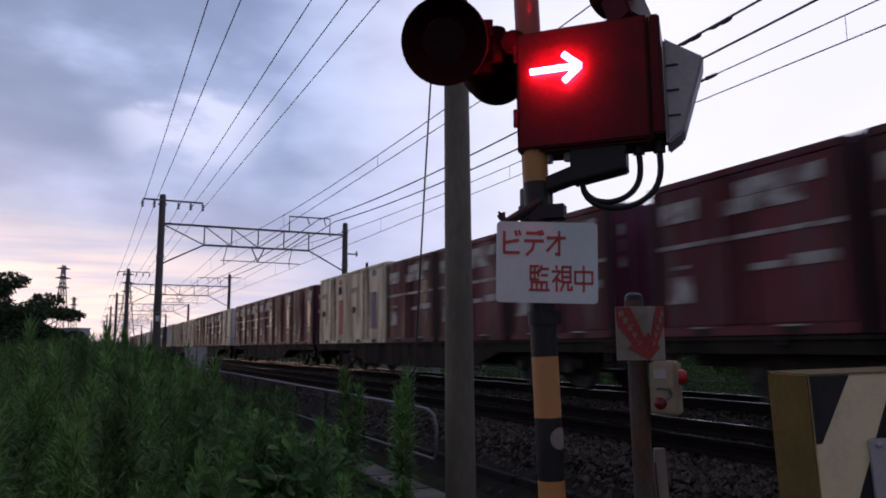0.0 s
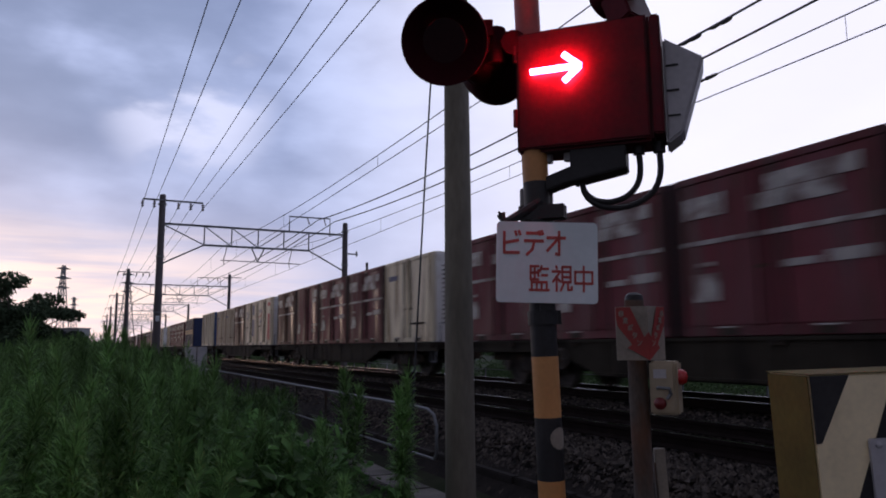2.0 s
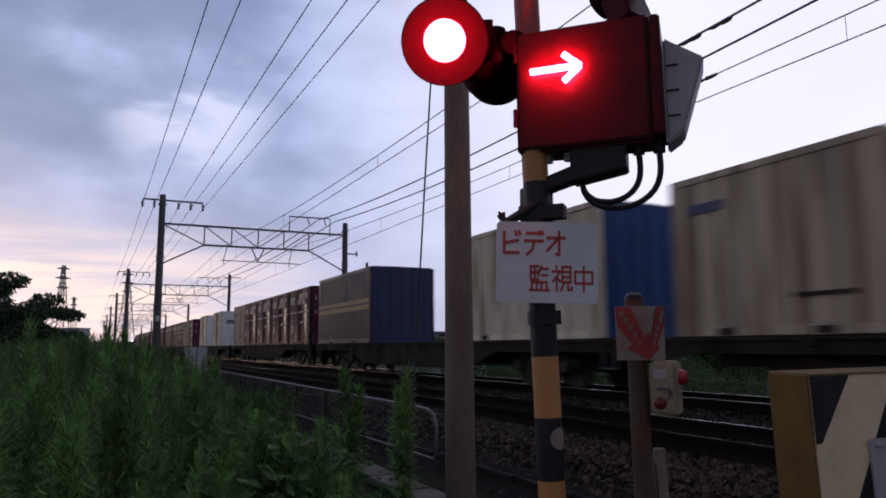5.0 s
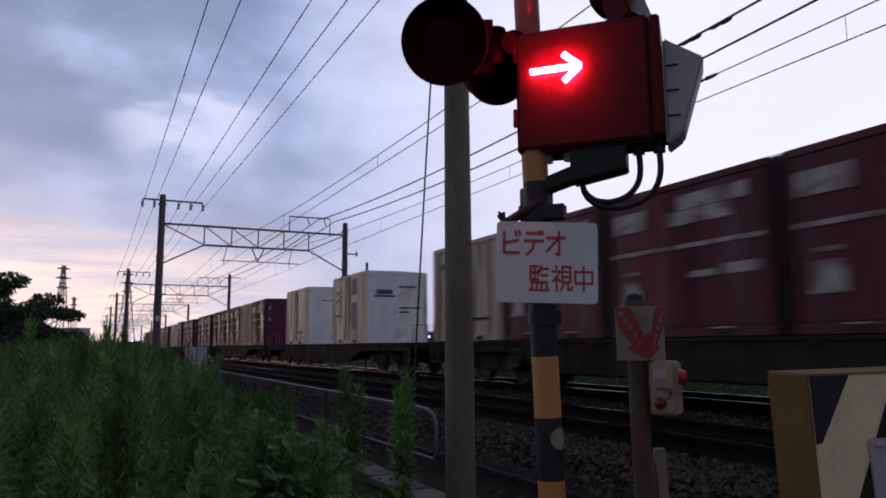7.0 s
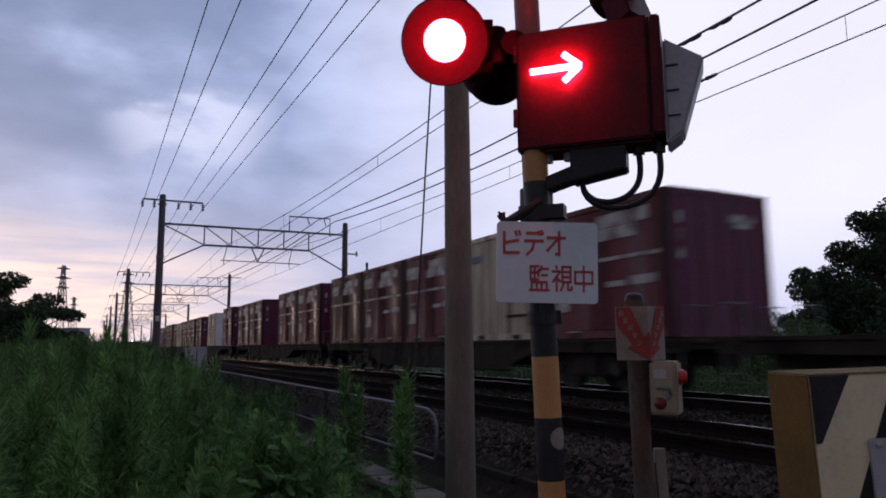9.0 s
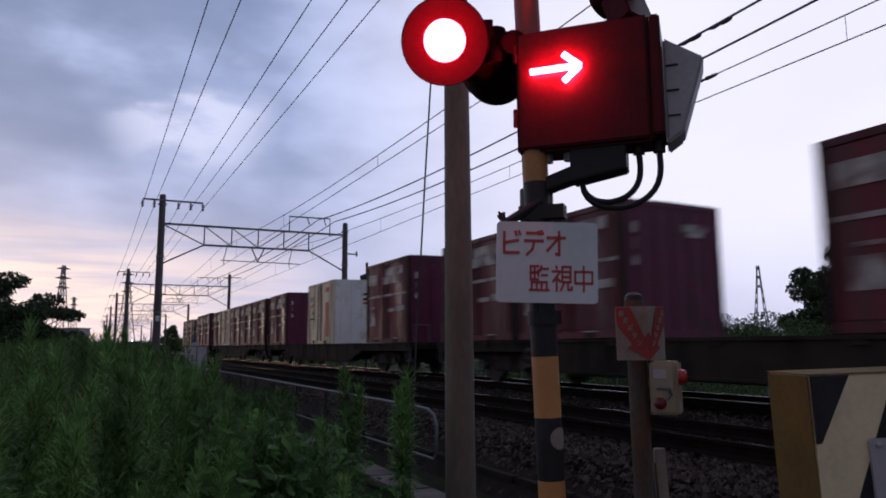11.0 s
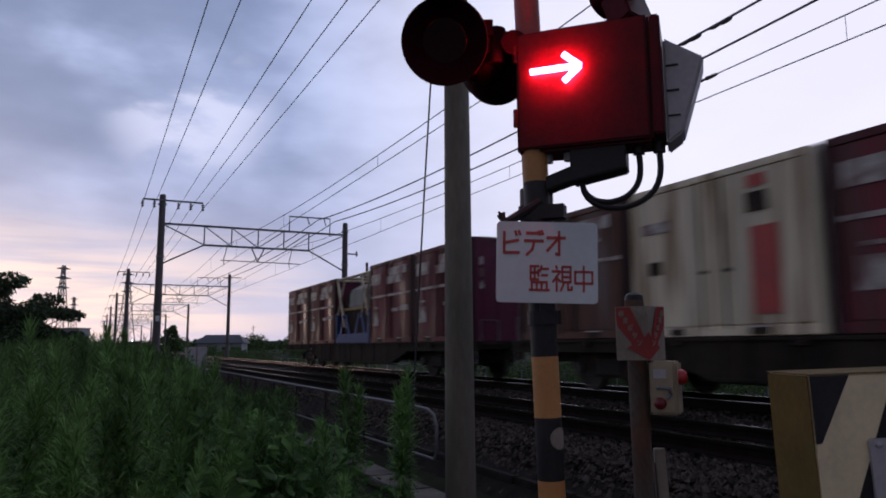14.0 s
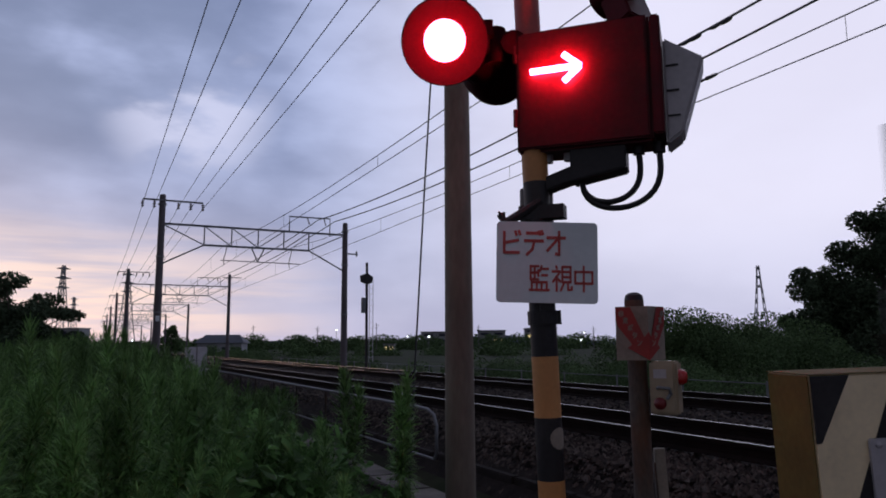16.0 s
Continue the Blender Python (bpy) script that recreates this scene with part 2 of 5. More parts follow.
# ---- mesh building ----
class Shape:
    """Vertices and faces of one piece, put together from simple solids."""

    def __init__(self):
        self.v, self.f = [], []

    def add(self, vs, fs):
        o = len(self.v)
        self.v += [tuple(p) for p in vs]
        self.f += [tuple(i + o for i in q) for q in fs]
        return self

    def box(self, x0, x1, y0, y1, z0, z1):
        return self.add([(x, y, z) for z in (z0, z1) for y in (y0, y1) for x in (x0, x1)],
                        [(0, 2, 3, 1), (4, 5, 7, 6), (0, 1, 5, 4), (2, 6, 7, 3), (0, 4, 6, 2), (1, 3, 7, 5)])

    def tube(self, a, b, r, r2=None, n=10, caps=True):
        a, b = Vector(a), Vector(b)
        r2 = r if r2 is None else r2
        d = (b - a).normalized()
        e = d.orthogonal().normalized()
        g = d.cross(e)
        ring = lambda c, q: [c + (e * math.cos(2 * math.pi * i / n) + g * math.sin(2 * math.pi * i / n)) * q for i in range(n)]
        fs = [(i, (i + 1) % n, n + (i + 1) % n, n + i) for i in range(n)]
        if caps:
            fs += [tuple(range(n))[::-1], tuple(range(n, 2 * n))]
        return self.add(ring(a, r) + ring(b, r2), fs)

    def path(self, pts, r, n=8):
        pts = [Vector(p) for p in pts]
        rings = []
        side = None
        for i, p in enumerate(pts):
            d = (pts[min(i + 1, len(pts) - 1)] - pts[max(i - 1, 0)]).normalized()
            side = d.orthogonal().normalized() if side is None else (side - d * side.dot(d)).normalized()
            g = d.cross(side)
            rings += [p + (side * math.cos(2 * math.pi * k / n) + g * math.sin(2 * math.pi * k / n)) * r for k in range(n)]
        fs = [(i * n + k, i * n + (k + 1) % n, (i + 1) * n + (k + 1) % n, (i + 1) * n + k) for i in range(len(pts) - 1) for k in range(n)]
        fs += [tuple(range(n))[::-1], tuple(range((len(pts) - 1) * n, len(pts) * n))]
        return self.add(rings, fs)

    def prism(self, outline, axis, a, b):
        """An outline in the two other axes, drawn out from a to b along axis."""
        n = len(outline)
        put = {"x": lambda p, q: (q, p[0], p[1]), "y": lambda p, q: (p[0], q, p[1]), "z": lambda p, q: (p[0], p[1], q)}[axis]
        fs = [(i, (i + 1) % n, n + (i + 1) % n, n + i) for i in range(n)] + [tuple(range(n))[::-1], tuple(range(n, 2 * n))]
        return self.add([put(p, a) for p in outline] + [put(p, b) for p in outline], fs)

    def lathe(self, profile, centre, axis, n=28):
        """Rings (distance along axis, radius) round an axis."""
        c, d = Vector(centre), Vector(axis).normalized()
        e = d.orthogonal().normalized()
        g = d.cross(e)
        vs = [c + d * t + (e * math.cos(2 * math.pi * k / n) + g * math.sin(2 * math.pi * k / n)) * r for t, r in profile for k in range(n)]
        fs = [(i * n + k, i * n + (k + 1) % n, (i + 1) * n + (k + 1) % n, (i + 1) * n + k) for i in range(len(profile) - 1) for k in range(n)]
        return self.add(vs, fs)

    def mesh(self, name, material, bevel=0.0, smooth=False):
        me = bpy.data.meshes.new(name)
        me.from_pydata(self.v, [], self.f)
        bm = bmesh.new()
        bm.from_mesh(me)
        if bevel:
            bmesh.ops.bevel(bm, geom=bm.edges[:], offset=bevel, segments=2, affect="EDGES", clamp_overlap=True)
        if len(bm.faces) < 20000:
            bmesh.ops.recalc_face_normals(bm, faces=bm.faces[:])
        bm.to_mesh(me)
        bm.free()
        me.materials.append(material)
        if smooth:
            me.polygons.foreach_set("use_smooth", [True] * len(me.polygons))
            me.set_sharp_from_angle(angle=radians(40))
        return me


def part(name, shape, material, parent, label="", bevel=0.0, smooth=False):
    ob = new(name, shape.mesh(name, material, bevel, smooth))
    ob.parent = parent
    return tagged(ob, label) if label else ob


def thing(name, label, category, group="", kind="", m=None):
    ob = new(name)
    if m is not None:
        ob.matrix_basis = m
    return tagged(ob, label, category, group, kind)


def single(name, shape, material, label, category, group="", kind="", bevel=0.0, smooth=False):
    return tagged(new(name, shape.mesh(name, material, bevel, smooth)), label, category, group, kind)


# ---- ground, road and railway ----
def ground():
    prof = [(-2500, -0.9), (-60, -0.9), (-8, -0.85), (2.9, -0.82), (3.55, -0.78), (4.0, -0.62), (4.45, -0.30), (11.3, -0.30), (12.2, -0.75), (15, -0.95), (40, -1.1), (120, -1.2), (2500, -1.2)]
    ys = [-400, -60, -20, -5, 0, 5, 10, 15, 20, 30, 45, 70, 110, 200, 400, 1000, 3000]
    s = Shape()
    n = len(prof)
    s.add([(x, y, z) for y in ys for x, z in prof], [(j * n + i, j * n + i + 1, (j + 1) * n + i + 1, (j + 1) * n + i) for j in range(len(ys) - 1) for i in range(n - 1)])
    single("ground", s, M_ground, "dark weedy soil along the railway", "ground", kind="structure")
    s = Shape()
    s.prism([(-40, -0.79), (1.6, -0.78), (4.2, -0.06), (4.9, 0.0), (10.6, 0.0), (11.4, -0.08), (14, -0.8), (40, -0.95), (40, -1.3), (-40, -1.3)], "y", -6.5, 0.4)
    single("road", s, M_asphalt, "narrow asphalt road over the level crossing", "road", kind="structure")


def track(x, label):
    tr = thing("track", label, "railway track", kind="structure")
    s = Shape()
    lo, hi = -60, 420
    s.prism([(x - 2.3, -0.85), (x - 1.4, -0.20), (x + 1.4, -0.20), (x + 2.3, -0.85)], "y", 0.45, hi)
    part("ballast_bed", s, M_ballast, tr, "dark brown crushed-stone ballast")
    for off in (-0.555, 0.555):
        c = x + off
        head = Shape().prism([(c - 0.0125, -0.0065), (c + 0.0125, -0.0065), (c + 0.012, 0), (c - 0.012, 0)], "y", lo, hi)
        web = Shape().prism([(c - 0.065, -0.155), (c + 0.065, -0.155), (c + 0.065, -0.145), (c + 0.012, -0.12), (c + 0.012, -0.05), (c + 0.033, -0.042), (c + 0.033, -0.007), (c - 0.033, -0.007), (c - 0.033, -0.042), (c - 0.012, -0.05), (c - 0.012, -0.12), (c - 0.065, -0.145)], "y", lo, hi)
        r = part("rail", web, M_railweb, tr, "rusty steel rail")
        part("rail_head", head, M_railhead, r, "polished running surface")
    slab = Shape().prism([(-1.0, -0.24), (1.0, -0.24), (1.0, -0.17), (0.8, -0.155), (-0.8, -0.155), (-1.0, -0.17)], "y", -0.12, 0.12).mesh("sleeper", M_sleeper)
    for i in range(200):
        ob = new("sleeper", slab)
        ob.parent = tr
        ob.location = (x, 0.75 + 0.62 * i, -0.035)


def stones(seed, count, lo, hi, name, label, size=(0.022, 0.042), reach=34):
    rng = np.random.default_rng(seed)
    base = np.array([(1, 0, 0), (-1, 0, 0), (0, 1, 0), (0, -1, 0), (0, 0, 1), (0, 0, -1)], float)
    faces = np.array([(0, 2, 4), (2, 1, 4), (1, 3, 4), (3, 0, 4), (2, 0, 5), (1, 2, 5), (3, 1, 5), (0, 3, 5)])
    xs = rng.uniform(lo, hi, count)
    ys = 0.5 + reach * rng.random(count) ** 1.7
    prof_x = [3.8, 4.0, 4.45, 4.55, 7.25, 7.75, 8.25, 10.95, 11.6, 12.2]
    prof_z = [-0.70, -0.62, -0.22, -0.20, -0.20, -0.28, -0.20, -0.20, -0.33, -0.75]
    zs = np.interp(xs, prof_x, prof_z)
    r = rng.uniform(size[0], size[1], (count, 1, 1)) * rng.uniform(0.6, 1.3, (count, 6, 1))
    ang = rng.uniform(0, 6.28, count)
    ca, sa = np.cos(ang)[:, None], np.sin(ang)[:, None]
    b = np.repeat(base[None], count, 0) * r + rng.normal(0, 0.006, (count, 6, 3))
    v = np.stack([b[..., 0] * ca - b[..., 1] * sa + xs[:, None], b[..., 0] * sa + b[..., 1] * ca + ys[:, None], b[..., 2] * 0.8 + zs[:, None]], -1).reshape(-1, 3)
    f = (faces[None] + (np.arange(count) * 6)[:, None, None]).reshape(-1, 3)
    me = bpy.data.meshes.new(name)
    me.from_pydata(v.tolist(), [], f.tolist())
    me.materials.append(M_stone)
    tagged(new(name, me), label, "ballast", kind="stuff")


ground()
track(NEAR_X, "near railway track with two bright rails")
track(FAR_X, "far railway track carrying the freight train")
stones(3, 34000, 3.9, 12.0, "ballast_stones", "loose dark grey-brown ballast stones", (0.026, 0.050))
stones(4, 16000, 3.9, 5.3, "shoulder_stones", "coarse dark ballast stones on the track shoulder", (0.028, 0.052), 13)

# ---- the train ----
TAILS = [247.9, 227.4, 207.9, 187.2, 167.3, 147.75, 127.5, 107.7, 87.65, 68.0, 47.9, 28.5, 9.05]   # rear end of each load at 0 s
SLOT, DECK = 3.70, 1.0
TRAIN = []


def wheel_set(parent, y):
    e = part("wheelset", Shape().tube((-0.75, 0, 0), (0.75, 0, 0), 0.075, n=10), M_wheel, parent, "steel axle with two wheels")
    e.location = (0, y, 0.43)
    for sx in (-1, 1):
        s = Shape().lathe([(-0.07, 0.02), (-0.07, 0.16), (-0.02, 0.17), (-0.03, 0.34), (-0.075, 0.36), (-0.075, 0.43), (0.04, 0.43), (0.05, 0.455), (0.075, 0.455), (0.075, 0.35), (0.02, 0.33), (0.01, 0.16), (0.05, 0.15), (0.05, 0.02)], (sx * 0.56, 0, 0), (-sx, 0, 0), 24)
        w = part("wheel", s, M_wheel, e, smooth=True)
        part("wheel_hub", Shape().prism([(-0.05, -0.09), (0.05, -0.09), (0.05, 0.09), (-0.05, 0.09)], "x", sx * 0.62, sx * 0.64), M_frame, w)
    return e


def wagon():
    """Container flat wagon; its origin is under the middle of the load, at the rail tops."""
    w = thing("flat_wagon", "grimy dark grey container flat wagon on two bogies", "railway wagon", "wagons of the freight train")
    H = 9.45
    deck = Shape().box(-1.18, 1.18, -H, H, 0.90, 0.985)
    for y in np.linspace(-H + 0.1, H - 0.1, 16):
        deck.box(-1.16, 1.16, y - 0.06, y + 0.06, 0.80, 0.90)
    part("deck", deck, M_frame, w)
    for sx in (-1, 1):
        belly = [(-H, 0.985), (-H, 0.74), (-5.2, 0.74), (-3.9, 0.36), (3.9, 0.36), (5.2, 0.74), (H, 0.74), (H, 0.985)]
        part("side_sill", Shape().prism(belly, "x", sx * 1.20 - 0.02, sx * 1.20 + 0.02), M_sill, w, "fish-bellied grey steel side sill")
        rib = Shape()
        for y in np.linspace(-3.6, 3.6, 7):
            rib.box(sx * 1.225 - 0.012, sx * 1.225 + 0.012, y - 0.03, y + 0.03, 0.38, 0.97)
        rib.box(sx * 1.23 - 0.03, sx * 1.23 + 0.03, -3.95, 3.95, 0.335, 0.38)
        rib.box(sx * 1.23 - 0.03, sx * 1.23 + 0.03, -H, H, 0.93, 0.985)
        part("sill_ribs", rib, M_sill, w)
    part("centre_sill", Shape().box(-0.28, 0.28, -H + 0.2, H - 0.2, 0.52, 0.90), M_frame, w)
    for sx in (-1, 1):
        part("brake_pipe", Shape().path([(sx * 1.02, -5.1, 0.70), (sx * 1.02, -4.2, 0.58), (sx * 1.02, -3.9, 0.31), (sx * 1.02, 3.9, 0.31), (sx * 1.02, 4.2, 0.58), (sx * 1.02, 5.1, 0.70)], 0.022, 6), M_wheel, w, smooth=True)
        lug = Shape().box(-0.03, 0.03, -0.09, 0.09, 0.0, 0.115).mesh("container_lug", M_frame)
        for y in np.linspace(-H + 0.35, H - 0.35, 9):
            o = new("container_lug", lug)
            o.parent = w
            o.location = (sx * 1.25, y, 0.86)
    part("hand_brake_wheel", Shape().lathe([(-0.012, 0.17), (0.012, 0.17), (0.012, 0.21), (-0.012, 0.21), (-0.012, 0.17)], (-1.29, 4.9, 0.62), (1, 0, 0), 20).box(-1.30, -1.28, 4.73, 5.07, 0.605, 0.635).box(-1.30, -1.28, 4.885, 4.915, 0.45, 0.79).box(-1.28, -1.2, 4.88, 4.92, 0.60, 0.64), M_wheel, w, "round hand brake wheel")
    for by in (-6.55, 6.55):
        bo = part("bogie", Shape().box(-0.85, 0.85, by - 0.22, by + 0.22, 0.42, 0.72).box(-0.3, 0.3, by - 0.5, by + 0.5, 0.6, 0.8), M_frame, w, "cast steel bogie", 0.02)
        for sx in (-1, 1):
            out = [(by - 1.25, 0.60), (by - 1.25, 0.42), (by - 0.75, 0.40), (by - 0.45, 0.27), (by + 0.45, 0.27), (by + 0.75, 0.40), (by + 1.25, 0.42), (by + 1.25, 0.60), (by + 0.5, 0.72), (by - 0.5, 0.72)]
            part("side_frame", Shape().prism(out, "x", sx * 0.82 - 0.06, sx * 0.82 + 0.06), M_frame, bo, bevel=0.015)
            for k in (-0.22, 0, 0.22):
                part("spring", Shape().tube((sx * 0.90, by + k, 0.33), (sx * 0.90, by + k, 0.62), 0.075, n=10), M_wheel, bo, smooth=True)
            for k in (-0.9, 0.9):
                part("axle_box", Shape().tube((sx * 0.86, by + k, 0.43), (sx * 0.97, by + k, 0.43), 0.12, n=12), M_wheel, bo, smooth=True)
        for k in (-0.9, 0.9):
            wheel_set(w, by + k)
    for sy in (-1, 1):
        part("coupler", Shape().box(-0.13, 0.13, sy * H - 0.3, sy * H + sy * 0.52, 0.74, 0.98).box(-0.2, 0.2, sy * (H + 0.32), sy * (H + 0.52), 0.70, 1.02), M_wheel, w, "knuckle coupler", 0.02)
        for x in (-1.1, 1.1):
            rail = Shape().path([(x, sy * (H - 0.03), 0.95), (x, sy * (H - 0.03), 1.5), (x * 0.55, sy * (H - 0.03), 1.5), (x * 0.55, sy * (H - 0.03), 0.95)], 0.018, 6)
            part("end_handrail", rail, M_galv, w, smooth=True)
        rail = Shape().path([(-1.2, sy * (H - 0.1), 0.9), (-1.2, sy * (H - 0.1), 0.45), (-1.2, sy * (H - 0.45), 0.45), (-1.2, sy * (H - 0.45), 0.9)], 0.018, 6)
        part("step", rail, M_galv, w, smooth=True)
    gear = Shape().tube((-0.5, -2.6, 0.52), (-0.5, -1.5, 0.52), 0.2, n=14).box(-0.95, -0.55, 0.2, 1.0, 0.40, 0.78).tube((0.4, 1.3, 0.5), (0.4, 2.6, 0.5), 0.22, n=14).box(-0.6, 0.2, 2.9, 3.3, 0.42, 0.8)
    part("brake_gear", gear, M_frame, w, "air tank and brake gear", smooth=True)
    return w


def container(label, material, L=3.58, H=2.5, end_material=None, marks=(), end_marks=(), doors=2, ribs=0, cat="container", post=None, swoosh=None):
    """A railway container, its long sides facing across the track; origin at the middle of its floor."""
    c = thing("freight_container", label, cat, "containers of the freight train")
    h, W = L / 2, 1.21
    part("body", Shape().box(-W + 0.035, W - 0.035, -h + 0.035, h - 0.035, 0.06, H - 0.03), material, c)
    for sx in (-1, 1):
        for sy in (-1, 1):
            part("corner_post", Shape().box(min(sx * W, sx * (W - 0.10)), max(sx * W, sx * (W - 0.10)), min(sy * h, sy * (h - 0.12)), max(sy * h, sy * (h - 0.12)), 0, H), post or material, c, bevel=0.012)
        part("bottom_rail", Shape().box(min(sx * W, sx * (W - 0.06)), max(sx * W, sx * (W - 0.06)), -h + 0.12, h - 0.12, 0.0, 0.14), material, c, bevel=0.008)
        part("top_rail", Shape().box(min(sx * W, sx * (W - 0.06)), max(sx * W, sx * (W - 0.06)), -h + 0.12, h - 0.12, H - 0.11, H), material, c, bevel=0.008)
        for y in (-L * 0.22, L * 0.22):
            x4, x5 = sorted((sx * (W - 0.03), sx * (W + 0.003)))
            part("fork_pocket", Shape().box(x4, x5, y - 0.17, y + 0.17, 0.015, 0.115), M_frame, c, "dark fork-lift pocket")
            part("pocket_lip", Shape().box(x4, x5 + 0.004, y - 0.20, y + 0.20, 0.118, 0.142), M_mark, c, "pale worn pocket edge")
        if ribs:
            s = Shape()
            for y in np.linspace(-h + 0.25, h - 0.25, ribs):
                x0, x1 = sx * (W - 0.035), sx * (W - 0.004)
                s.prism([(x0, y - 0.10), (x1, y - 0.05), (x1, y + 0.05), (x0, y + 0.10)], "z", 0.15, H - 0.12)
            part("side_corrugation", s, material, c)
        else:
            half = (L - 0.34) / doors
            for k in range(doors):
                y0 = -h + 0.17 + half * k
                x0, x1 = sorted((sx * (W - 0.035), sx * (W - 0.012)))
                d = part("side_door", Shape().box(x0, x1, y0 + 0.015, y0 + half - 0.015, 0.16, H - 0.13), material, c, bevel=0.006)
                x2, x3 = sorted((sx * (W - 0.012), sx * (W + 0.004)))
                for a, b in ((y0 + 0.03, y0 + 0.09), (y0 + half - 0.09, y0 + half - 0.03)):
                    part("door_stile", Shape().box(x2, x3, a, b, 0.18, H - 0.15), material, d)
                rod = Shape()
                yy = y0 + half * (0.86 if k == 0 else 0.14)
                rod.tube((sx * (W + 0.002), yy, 0.1), (sx * (W + 0.002), yy, H - 0.08), 0.016, n=6).box(x2, x3 + 0.0, yy - 0.12, yy + 0.05, 0.95, 1.0)
                part("lock_rod", rod, M_frame, d)
    em = end_material or material
    for sy in (-1, 1):
        y0, y1 = sorted((sy * (h - 0.035), sy * (h - 0.02)))
        part("end_panel", Shape().box(-W + 0.11, W - 0.11, y0, y1, 0.12, H - 0.10), em, c)
        s = Shape()
        y2, y3 = sorted((sy * (h - 0.02), sy * (h - 0.002)))
        for x in np.linspace(-0.85, 0.85, 5):
            s.box(x - 0.03, x + 0.03, y2, y3, 0.14, H - 0.12)
        s.box(-W + 0.1, W - 0.1, y2, y3, H - 0.1, H).box(-W + 0.1, W - 0.1, y2, y3, 0, 0.12)
        part("end_ribs", s, em, c)
    # lettering and stripes stand as plain bars: share of the length from the rear, heights, material
    for u0, u1, z0, z1, mm in marks:
        for sx in (-1, 1):
            x0, x1 = sorted((sx * (W + 0.004), sx * (W + 0.009)))
            part("marking", Shape().box(x0, x1, h - u1 * L, h - u0 * L, z0 * H / 2.5, z1 * H / 2.5), mm, c, "painted marking bar")
    if swoosh:
        n = 10
        low = [(h - (0.10 + 0.28 * i / n) * L, 1.52 + 0.34 * (i / n) ** 2.4) for i in range(n + 1)]
        top = [(y, z + 0.085 * math.sin(math.pi * (0.08 + 0.9 * i / n))) for i, (y, z) in enumerate(low)]
        for sx in (-1, 1):
            x0, x1 = sorted((sx * (W + 0.004), sx * (W + 0.009)))
            part("swoosh", Shape().prism(low + top[::-1], "x", x0, x1), swoosh, c, "curved painted swoosh")
    for x0, x1, z0, z1, mm in end_marks:
        part("end_marking", Shape().box(x0, x1, -h - 0.002, -h + 0.004, z0, z1), mm, c, "painted marking bar")
    roof = Shape().prism([(-W + 0.05, H - 0.03), (W - 0.05, H - 0.03), (W - 0.1, H + 0.02), (0, H + 0.035), (-W + 0.1, H + 0.02)], "y", -h + 0.05, h - 0.05)
    part("roof", roof, material, c)
    return c


RED_MARKS = [(0.07, 0.29, 1.82, 2.16, M_mark), (0.50, 0.88, 2.02, 2.26, M_mark), (0.42, 0.80, 1.78, 2.01, M_mark), (0.05, 0.36, 1.40, 1.47, M_mark),
             (0.38, 0.95, 1.40, 1.47, M_mark), (0.10, 0.24, 0.52, 0.95, M_mark), (0.55, 0.70, 0.92, 1.02, M_mark), (0.74, 0.92, 0.92, 1.08, M_mark), (0.12, 0.22, 1.06, 1.12, M_mark)]
RED_END = [(-0.98, -0.88, 1.9, 2.1, M_mark), (-0.98, -0.88, 1.6, 1.8, M_mark), (-0.98, -0.88, 1.3, 1.5, M_mark), (0.25, 0.85, 1.98, 2.12, M_mark), (0.35, 0.75, 1.88, 1.97, M_mark)]
PLAIN_MARKS = [(0.73, 0.93, 1.96, 2.28, M_mark), (0.76, 0.90, 1.76, 1.92, M_mark), (0.74, 0.95, 0.74, 0.84, M_mark), (0.72, 0.90, 0.50, 0.66, M_mark), (0.10, 0.20, 0.45, 0.88, M_mark)]
CREAM_MARKS = [(0.1, 0.3, 1.9, 2.05, M_bluemark), (0.6, 0.85, 0.5, 0.56, M_frame)]
WR = [(0.12, 0.30, 1.78, 1.96, M_mark), (0.73, 0.87, 2.05, 2.25, M_redmark), (0.73, 0.87, 0.28, 1.65, M_redmark), (0.1, 0.3, 1.0, 1.06, M_frame), (0.2, 0.3, 1.2, 1.36, M_bluemark)]
WB = [(0.12, 0.30, 1.78, 1.96, M_mark), (0.64, 0.77, 1.72, 2.30, M_bluemark), (0.64, 0.77, 0.50, 1.45, M_bluemark), (0.1, 0.3, 1.0, 1.05, M_frame)]
WY = [(0.08, 0.26, 1.72, 1.90, M_mark), (0.70, 0.79, 2.12, 2.30, M_redmark), (0.69, 0.79, 1.76, 2.05, M_frame), (0.70, 0.83, 0.30, 1.55, M_redmark), (0.12, 0.20, 1.02, 1.24, M_frame)]
WZ = [(0.08, 0.26, 1.72, 1.90, M_mark), (0.66, 0.77, 2.14, 2.34, M_bluemark), (0.64, 0.78, 0.45, 1.62, M_bluemark), (0.12, 0.20, 1.02, 1.24, M_frame)]
LOGO_END = [(-0.85, -0.05, 1.60, 1.66, M_bluemark), (-0.75, -0.15, 1.70, 1.86, M_bluemark), (0.1, 0.75, 1.95, 2.0, M_frame), (0.1, 0.5, 1.2, 1.25, M_frame), (0.1, 0.5, 1.05, 1.10, M_frame), (0.55, 0.95, 1.2, 1.25, M_frame)]
NAVY = [(0.02, 0.98, 1.32, 1.46, M_tan), (0.02, 0.98, 1.10, 1.27, M_tan)]


